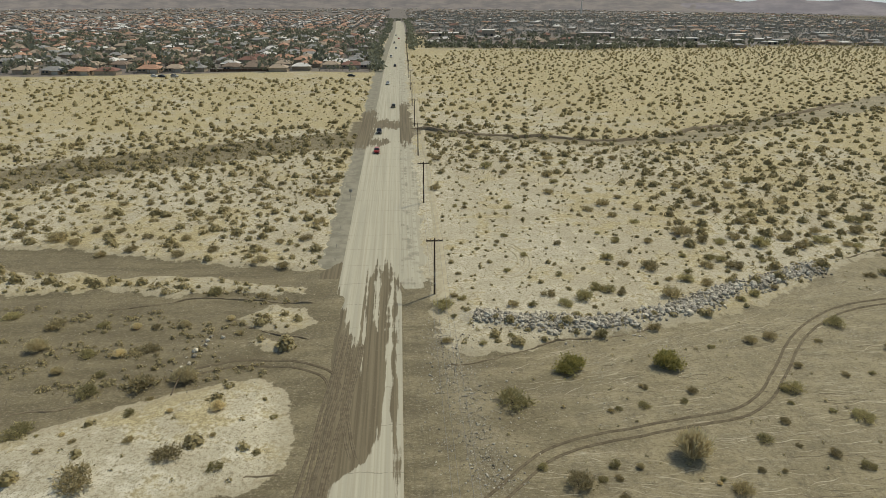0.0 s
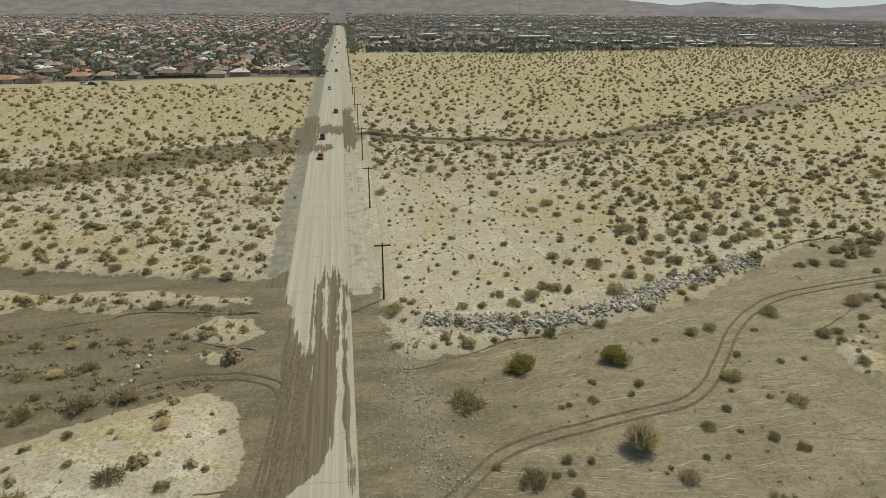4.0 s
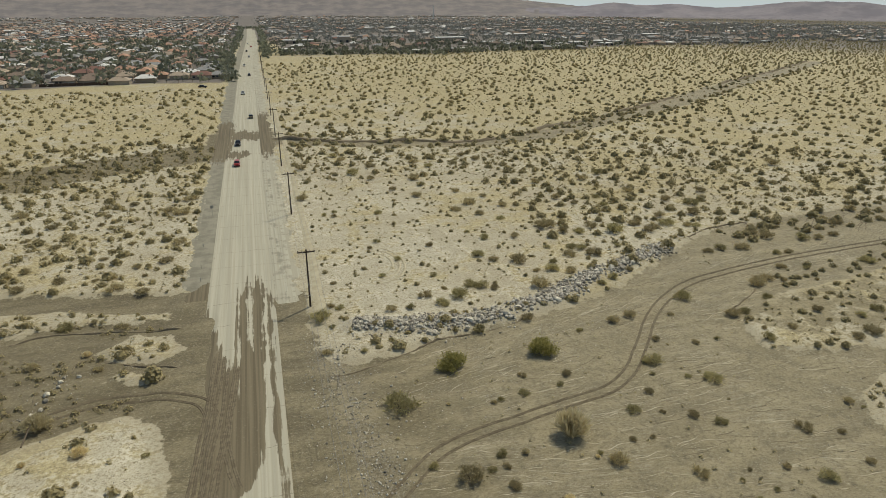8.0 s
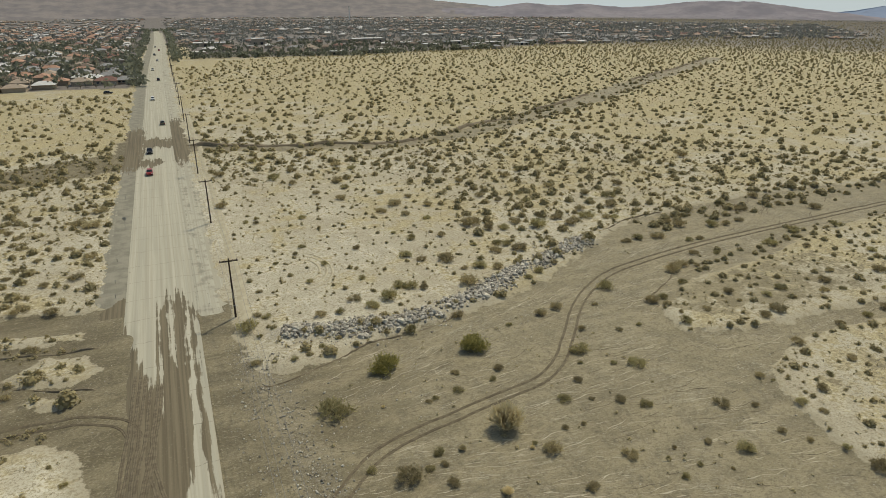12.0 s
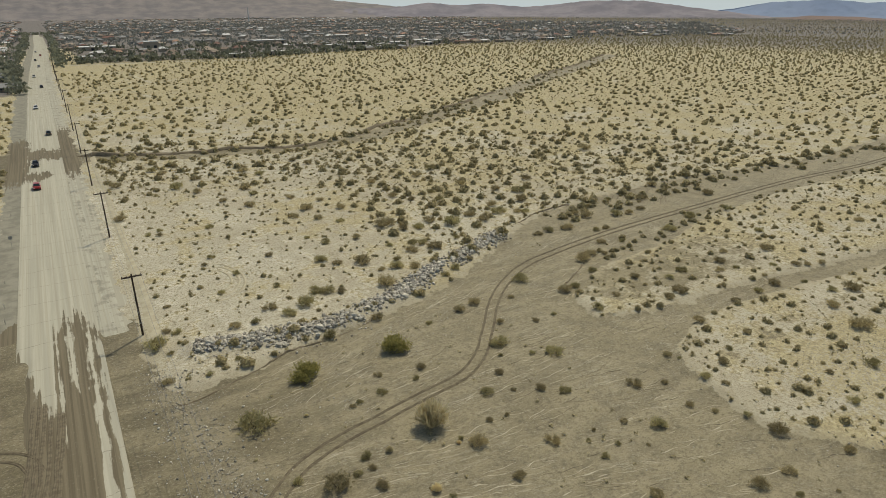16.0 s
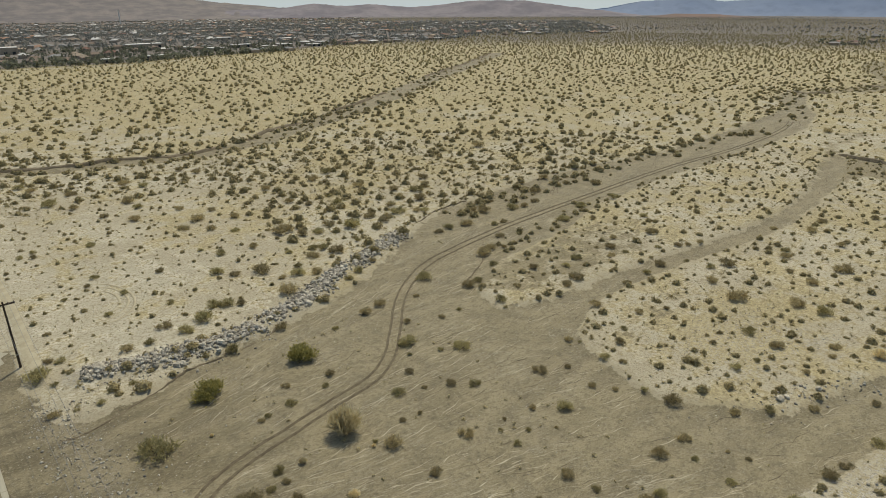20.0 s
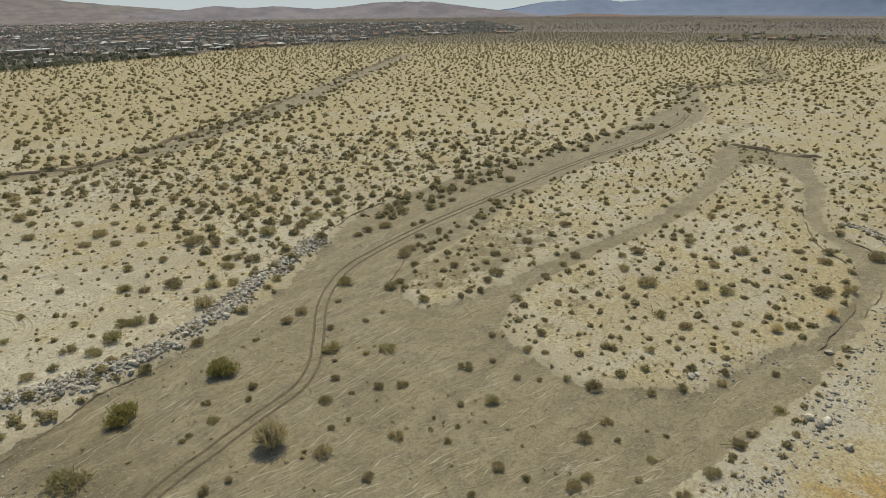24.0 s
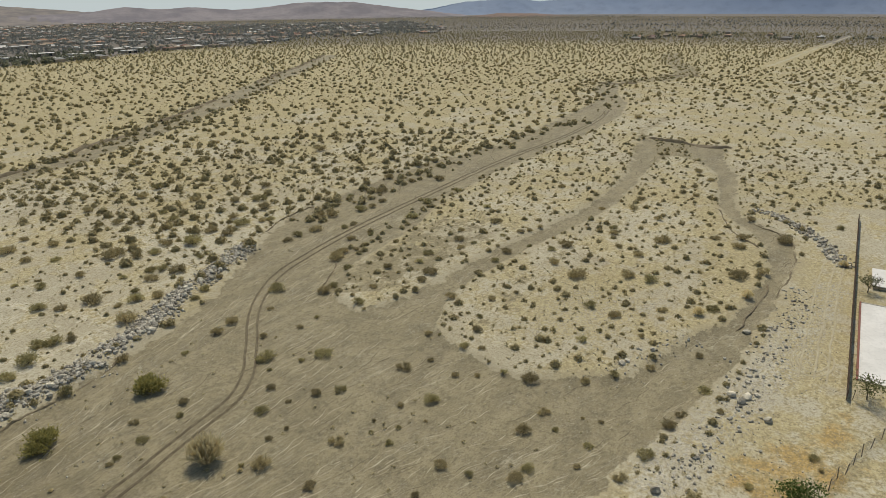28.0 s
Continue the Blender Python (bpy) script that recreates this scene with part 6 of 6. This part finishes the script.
# ---- the town ----
def house_parts(seed):
    r = random.Random(seed)
    w, d, h = r.uniform(11, 14.5), r.uniform(8, 10), r.uniform(2.6, 2.9)
    base = new("house")
    wall = STUCCO if seed % 3 else TAN
    bm = box(bmesh.new(), (w, d, h))
    box(bm, (w * 0.4, 3.0, h), (w * 0.26, -d / 2 - 1.4, 0))
    part("wall", bm, wall, base)
    bm = bmesh.new()
    for cx, cy, a, b, z, rise in ((0, 0, w / 2 + 0.6, d / 2 + 0.6, h, 2.0), (w * 0.26, -d / 2 - 0.6, w * 0.2 + 0.5, 2.9, h + 0.02, 1.35)):
        low = [bm.verts.new((cx + sx * a, cy + sy * b, z)) for sx, sy in ((-1, -1), (1, -1), (1, 1), (-1, 1))]
        long_x = a > b
        k = (a - b * 0.8) if long_x else (b - a * 0.8)
        tops = [bm.verts.new((cx - k, cy, z + rise) if long_x else (cx, cy - k, z + rise)), bm.verts.new((cx + k, cy, z + rise) if long_x else (cx, cy + k, z + rise))]
        order = ((low[0], low[1], tops[1], tops[0]), (low[1], low[2], tops[1]), (low[2], low[3], tops[0], tops[1]), (low[3], low[0], tops[0])) if long_x else ((low[0], low[1], tops[0]), (low[1], low[2], tops[1], tops[0]), (low[2], low[3], tops[1]), (low[3], low[0], tops[0], tops[1]))
        for q in order:
            bm.faces.new(q)
        bm.faces.new(low[::-1])
    roof = part("roof", bm, ROOFS[(0, 4, 1, 3, 2, 5, 0, 1, 4, 2)[seed % 10]], base)
    part("chimney", box(bmesh.new(), (0.7, 0.7, 1.3), (-w * 0.2, d * 0.15, h + 0.9), 0, 0.03), wall, roof)
    part("garage_door", box(bmesh.new(), (w * 0.3, 0.08, 2.2), (w * 0.26, -d / 2 - 2.92, 0.02)), DOOR, base)
    part("front_door", box(bmesh.new(), (1.0, 0.08, 2.05), (-w * 0.02, -d / 2 - 0.03, 0.02)), DOOR, base)
    for x in (-w * 0.38, -w * 0.2):
        win = part("window", box(bmesh.new(), (1.7, 0.1, 1.2), (x, -d / 2 - 0.03, 1.0)), DOOR, base, "pale window frame")
        part("pane", box(bmesh.new(), (1.5, 0.1, 1.0), (x, -d / 2 - 0.05, 1.1)), PANE, win)
    words = ("terracotta-tiled", "tan-tiled", "brown-shingled", "white-roofed", "grey-shingled", "red-tiled", "terracotta-tiled", "brown-shingled", "tan-tiled", "grey-shingled")[seed % 10]
    return tagged(base, "single-storey stucco house with a %s hip roof" % words, "house", "houses of the near street")


protos = [house_parts(s) for s in range(10)]
for i, p in enumerate(protos):
    p.matrix_basis = pose(-62 - i * 18.5, 470, height(-62 - i * 18.5, 470), 0, 0, 180 if i % 3 == 0 else 0)
near_row = [(-239, 438, 1), (-219, 434, 9), (-200, 431, 0), (-184, 429, 5), (-162, 440, 6), (-148, 446, 8), (-134, 446, 4), (-112, 452, 7), (-97, 452, 2), (-80, 444, 8), (-66, 452, 3), (-47, 462, 1), (-33, 463, 5), (-21, 462, 9), (-42, 480, 3)]
for x, y, k in near_row:
    copy_thing(protos[k], pose(x, y, height(x, y), 0, 0, rs.choice((0, 0, 180, 8))))
for row, y in enumerate((498, 524, 551)):
    for i in range(15):
        x = -30 - i * 19.5 - rs.uniform(0, 4)
        copy_thing(protos[rs.randrange(10)], pose(x, y + rs.uniform(-3, 3), height(x, y), 0, 0, rs.choice((0, 180, 90))))


def town_mass(name, places, label, seed, odds=(0.20, 0.18, 0.22, 0.12, 0.21, 0.07)):
    """Roofs and walls of streets too far off to count."""
    r = np.random.RandomState(seed)
    n = len(places)
    x, y = places[:, 0], places[:, 1]
    z = drop(np.hypot(x, y))
    w, d, h, up = r.uniform(4.4, 7.2, n), r.uniform(3.6, 5.0, n), r.uniform(2.6, 3.4, n), r.uniform(1.2, 2.2, n)
    turned = np.where(r.uniform(0, 1, n) < 0.3, 1.5708, 0.0) + r.normal(0, 0.06, n)
    base = []
    for sx, sy in ((-1, -1), (1, -1), (1, 1), (-1, 1)):
        base.append((sx, sy))
    pts = [(sx, sy, 0.0, 0.0) for sx, sy in base] + [(sx, sy, 1.0, 0.0) for sx, sy in base] + [(sx * 1.08, sy * 1.08, 1.0, 0.0) for sx, sy in base] + [(-0.5, 0, 1.0, 1.0), (0.5, 0, 1.0, 1.0)]
    v = np.zeros((n, len(pts), 3))
    c, s = np.cos(turned), np.sin(turned)
    for k, (a, b, hh, uu) in enumerate(pts):
        lx, ly = a * w, b * d
        v[:, k] = np.stack([x + lx * c - ly * s, y + lx * s + ly * c, z + hh * h + uu * up], 1)
    quads = [(0, 1, 5, 4), (1, 2, 6, 5), (2, 3, 7, 6), (3, 0, 4, 7), (8, 9, 13, 12), (10, 11, 12, 13)]
    tris = [(9, 10, 13), (11, 8, 12)]
    faces, slots = [], []
    kind = r.choice(len(ROOFS), n, p=odds)
    for i in range(n):
        o = i * len(pts)
        for q in quads[:4]:
            faces.append(tuple(o + t for t in q)), slots.append(0)
        for q in quads[4:] + tris:
            faces.append(tuple(o + t for t in q)), slots.append(1 + int(kind[i]))
    me = mesh(name, v.reshape(-1, 3), faces, STUCCO)
    for m in ROOFS:
        me.materials.append(m)
    me.polygons.foreach_set("material_index", np.array(slots, np.int32))
    tagged(new(name, me), label, "houses", kind="stuff")


def town_trees(name, places, label, seed, size=(3.0, 7.0), blades=14, mat=None):
    r = np.random.RandomState(seed)
    n, m = len(places), blades
    x, y = places[:, 0], places[:, 1]
    z, t = drop(np.hypot(x, y)), r.uniform(size[0], size[1], n)
    w = t * r.uniform(0.7, 1.3, n)
    az, up, rr = r.uniform(0, 6.28, (n, m)), r.uniform(0.15, 1, (n, m)), r.uniform(0.2, 0.5, (n, m))
    c = np.stack([x[:, None] + np.cos(az) * rr * w[:, None], y[:, None] + np.sin(az) * rr * w[:, None], z[:, None] + up * t[:, None]], 2)
    a = r.normal(0, 1, (n, m, 3))
    a /= np.linalg.norm(a, axis=2, keepdims=True)
    b = np.cross(a, r.normal(0, 1, (n, m, 3)))
    b /= np.linalg.norm(b, axis=2, keepdims=True)
    s = (w[:, None] * r.uniform(0.14, 0.3, (n, m)))[:, :, None]
    q = np.stack([c - a * s, c - b * s * 0.8, c + a * s, c + b * s * 0.8], 2).reshape(-1, 3)
    tagged(new(name, mesh(name, q, np.arange(n * m * 4).reshape(-1, 4), mat or TOWN_LEAF)), label, "trees", kind="stuff")


def rows_in(shape, dx, dy, seed, keep=1.0, jitter=4.0, r_max=2500):
    r = np.random.RandomState(seed)
    pts = np.array(shape)
    gx1, gy1 = np.meshgrid(np.arange(pts[:, 0].min(), pts[:, 0].max(), dx), np.arange(pts[:, 1].min(), pts[:, 1].max(), dy))
    x, y = gx1.ravel() + r.uniform(-jitter, jitter, gx1.size), gy1.ravel() + r.uniform(-jitter, jitter, gx1.size)
    head = np.degrees(np.arctan2(x, y))
    ok = (shape_distance(x, y, shape) > 6) & (r.uniform(0, 1, x.size) < keep) & (np.hypot(x, y) < r_max) & (head > -42) & (head < 62) & ((x < -24) | (x > 16))
    return np.stack([x[ok], y[ok]], 1)


west = rows_in(WEST_TOWN, 19, 27, 81, 0.93, 4.0, 1900)
town_mass("west_streets", west[west[:, 1] > 572], "crowded low houses with tiled and shingled roofs", 82)
wt = rows_in(WEST_TOWN, 12, 12, 83, 0.8, 7.0, 1900)
far_w = np.hypot(wt[:, 0], wt[:, 1]) > 1000
town_trees("far_west_trees", wt[far_w], "garden trees greyed by painted haze between far houses", 99, (3.0, 6.0), 12, HAZE_GREYED_LEAF)
town_trees("west_street_trees", wt[~far_w], "dark garden trees between the houses", 84, (3.5, 7.5), 16)
east = rows_in(EAST_TOWN, 20, 29, 85, 0.8, 7.0, 2300)
patch = swell(east[:, 0], east[:, 1], 260, 87)
town_mass("east_streets", east[(patch > 0.1)], "low houses and shops among trees", 86, (0.05, 0.30, 0.36, 0.10, 0.15, 0.04))
et = rows_in(EAST_TOWN, 14, 14, 88, 0.8, 8.0, 2300)
et = et[swell(et[:, 0], et[:, 1], 200, 89) > -0.45]
far_e = np.hypot(et[:, 0], et[:, 1]) > 900
town_trees("east_street_trees", et[~far_e], "dark trees across the valley town", 90, (3.0, 7.0), 16)
town_trees("far_east_trees", et[far_e], "trees greyed by painted haze across the valley town", 101, (3.0, 7.0), 12, HAZE_GREYED_LEAF)
belt = np.concatenate([np.stack([np.linspace(14, 340, 150), np.interp(np.linspace(14, 340, 150), [14, 90, 175, 260, 340], [656, 648, 630, 668, 674])], 1) + np.random.RandomState(91).uniform(-5, 9, (150, 2)),
                       np.stack([np.linspace(-14, -20, 60), np.linspace(440, 620, 60)], 1) + np.random.RandomState(92).uniform(-6, 2, (60, 2))])
avenue_y = np.linspace(620, 1480, 110)
belt = np.concatenate([belt] + [np.stack([bend(avenue_y) + side_x, avenue_y], 1) + np.random.RandomState(seed).uniform(-4, 4, (110, 2)) for side_x, seed in ((-22, 96), (11, 98))]
                      + [np.stack([np.linspace(-60, 60, 60), np.full(60, 1500.0)], 1) + np.random.RandomState(100).uniform(-20, 20, (60, 2))])
town_trees("belt_trees", belt, "row of dark trees at the town's edge", 93, (3.0, 6.5), 20)
rf = np.random.RandomState(94)
lines = []
for k in range(44):
    far_at, from_head, count = rf.uniform(1450, 3900), rf.uniform(4, 84), rf.randint(50, 130)
    heads_at = np.radians(from_head + np.arange(count) * (9.0 + 3.0 * rf.uniform()) / far_at * 57.3)
    radius = far_at + rf.uniform(-12, 12, count) + rf.uniform(-60, 60) * np.linspace(0, 1, count)
    lines.append(np.stack([np.sin(heads_at) * radius, np.cos(heads_at) * radius], 1))
town_trees("valley_trees", np.concatenate(lines), "dark haze-greyed lines of trees across the far valley", 95, (3.0, 6.5), 6, HAZE_GREYED_LEAF)
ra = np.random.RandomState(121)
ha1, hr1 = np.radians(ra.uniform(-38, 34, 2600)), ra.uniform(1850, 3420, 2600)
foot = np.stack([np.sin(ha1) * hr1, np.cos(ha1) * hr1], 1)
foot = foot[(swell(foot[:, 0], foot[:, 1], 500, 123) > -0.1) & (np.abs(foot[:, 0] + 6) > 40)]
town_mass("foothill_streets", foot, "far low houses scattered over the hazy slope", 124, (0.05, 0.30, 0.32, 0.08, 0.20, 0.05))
town_trees("foothill_trees", np.repeat(foot, 2, 0) + ra.uniform(-30, 30, (len(foot) * 2, 2)), "dark trees greyed by painted haze between far houses", 125, (3.0, 6.5), 8, HAZE_GREYED_LEAF)
desert_homes = np.array([(861, 257), (850, 235), (845, 211), (870, 225), (844, 118), (880, 120), (903, 40), (794, 270), (815, 262), (940, 150), (780, 250), (905, 90), (760, 262), (1010, 300), (980, 210), (890, 190)], float) * 1.2
town_mass("desert_homesteads", desert_homes, "scattered low homesteads on the plain", 96)
town_trees("homestead_trees", np.repeat(desert_homes, 5, 0) + np.random.RandomState(97).uniform(-22, 22, (80, 2)), "dark trees round the homesteads", 98)


def hall(x, y, w, d, h, turned, label):
    base = tagged(new("warehouse"), label, "building", "large white halls")
    part("wall", box(bmesh.new(), (w, d, h)), STUCCO, base)
    part("roof", box(bmesh.new(), (w + 0.6, d + 0.6, 0.5), (0, 0, h), 0, 0.05), ROOFS[3], base, "flat white roof")
    for i in range(max(2, int(w / 9))):
        part("dock_door", box(bmesh.new(), (3.2, 0.12, 3.0), (-w / 2 + (i + 0.5) * w / max(2, int(w / 9)), -d / 2 - 0.05, 0.02)), PANE, base)
    base.matrix_basis = pose(x, y, float(drop(np.array([math.hypot(x, y)]))[0]), 0, 0, turned)


for x, y, w, d, h in ((62, 868, 74, 18, 5), (118, 884, 26, 22, 9), (34, 690, 22, 12, 5), (205, 668, 40, 10, 4), (165, 655, 30, 10, 4), (262, 880, 70, 20, 6), (300, 745, 44, 22, 6), (330, 700, 52, 18, 5), (360, 735, 34, 24, 6), (392, 760, 46, 20, 6),
                      (424, 742, 36, 22, 5), (455, 775, 40, 24, 6), (286, 790, 40, 22, 6), (350, 790, 60, 20, 6), (500, 770, 46, 20, 5), (640, 760, 40, 20, 5), (690, 775, 30, 18, 5), (470, 900, 60, 24, 7), (640, 980, 70, 26, 7), (420, 1010, 60, 24, 6)):
    hall(x, y, w * (0.62 if x < 270 else 0.4), d * (0.8 if x < 270 else 0.55), h * (0.8 if x < 270 else 0.55), rs.uniform(-6, 6), "low pale hall with a flat white roof")
tower = tagged(new("chimney_tower"), "tall slim pale tower far off in the valley", "tower")
part("shaft", tube(bmesh.new(), (0, 0, -2), (0, 0, 46), 2.6, 1.7, 12), ROOFS[3], tower)
part("cap", tube(bmesh.new(), (0, 0, 46), (0, 0, 48), 2.2, 2.2, 12), STEEL, tower, "steel cap")
tower.matrix_basis = pose(2600 * math.sin(radians(15.2)), 2600 * math.cos(radians(15.2)), float(drop(np.array([2600.0]))[0]))

# ---- garden trees and walls of the near street ----
GARDEN = [tree_meshes(80 + i, 5.5 + i * 0.6, 5.0 + (i % 3) * 1.2, 420, TOWN_LEAF) for i in range(5)]
for i, (x, y, k) in enumerate([(-124, 447, 1.25), (-129, 452, 1.0), (-248, 441, 1.0), (-229, 446, 0.9), (-210, 447, 1.1), (-193, 443, 1.2), (-176, 446, 0.8), (-170, 434, 0.5), (-155, 455, 1.0), (-104, 446, 0.7), (-88, 455, 0.9), (-73, 459, 1.0), (-60, 440, 0.5), (-53, 441, 0.5), (-46, 439, 0.55),
                               (-27, 472, 0.9), (-18, 486, 1.0), (-17, 512, 1.1), (-16, 540, 1.3), (-15, 560, 1.35), (-18, 580, 1.2), (-38, 442, 0.45), (-28, 440, 0.45), (-20, 438, 0.5), (-118, 478, 1.1), (-142, 484, 0.9), (-205, 484, 1.0), (-90, 484, 1.1)]):
    tree(GARDEN[i % 5], x, y, k, "dark leafy garden tree beside low houses", "garden trees")
garden_wall = tagged(new("garden_wall"), "low brown block wall behind the gardens", "wall")
garden_wall.location = (-122, 441, 0)
wall_me = bpy.data.meshes.new("wall_panel")
wb = box(bmesh.new(), (3.9, 0.22, 1.8), (0, 0, -0.05), 0, 0.02)
wb.to_mesh(wall_me)
wall_me.materials.append(BROWN_SLAT)
for i in range(11):
    child("wall_panel", wall_me, garden_wall, "", pose(i * 4.0, 0.15 * i, height(-122 + i * 4.0, 441)))
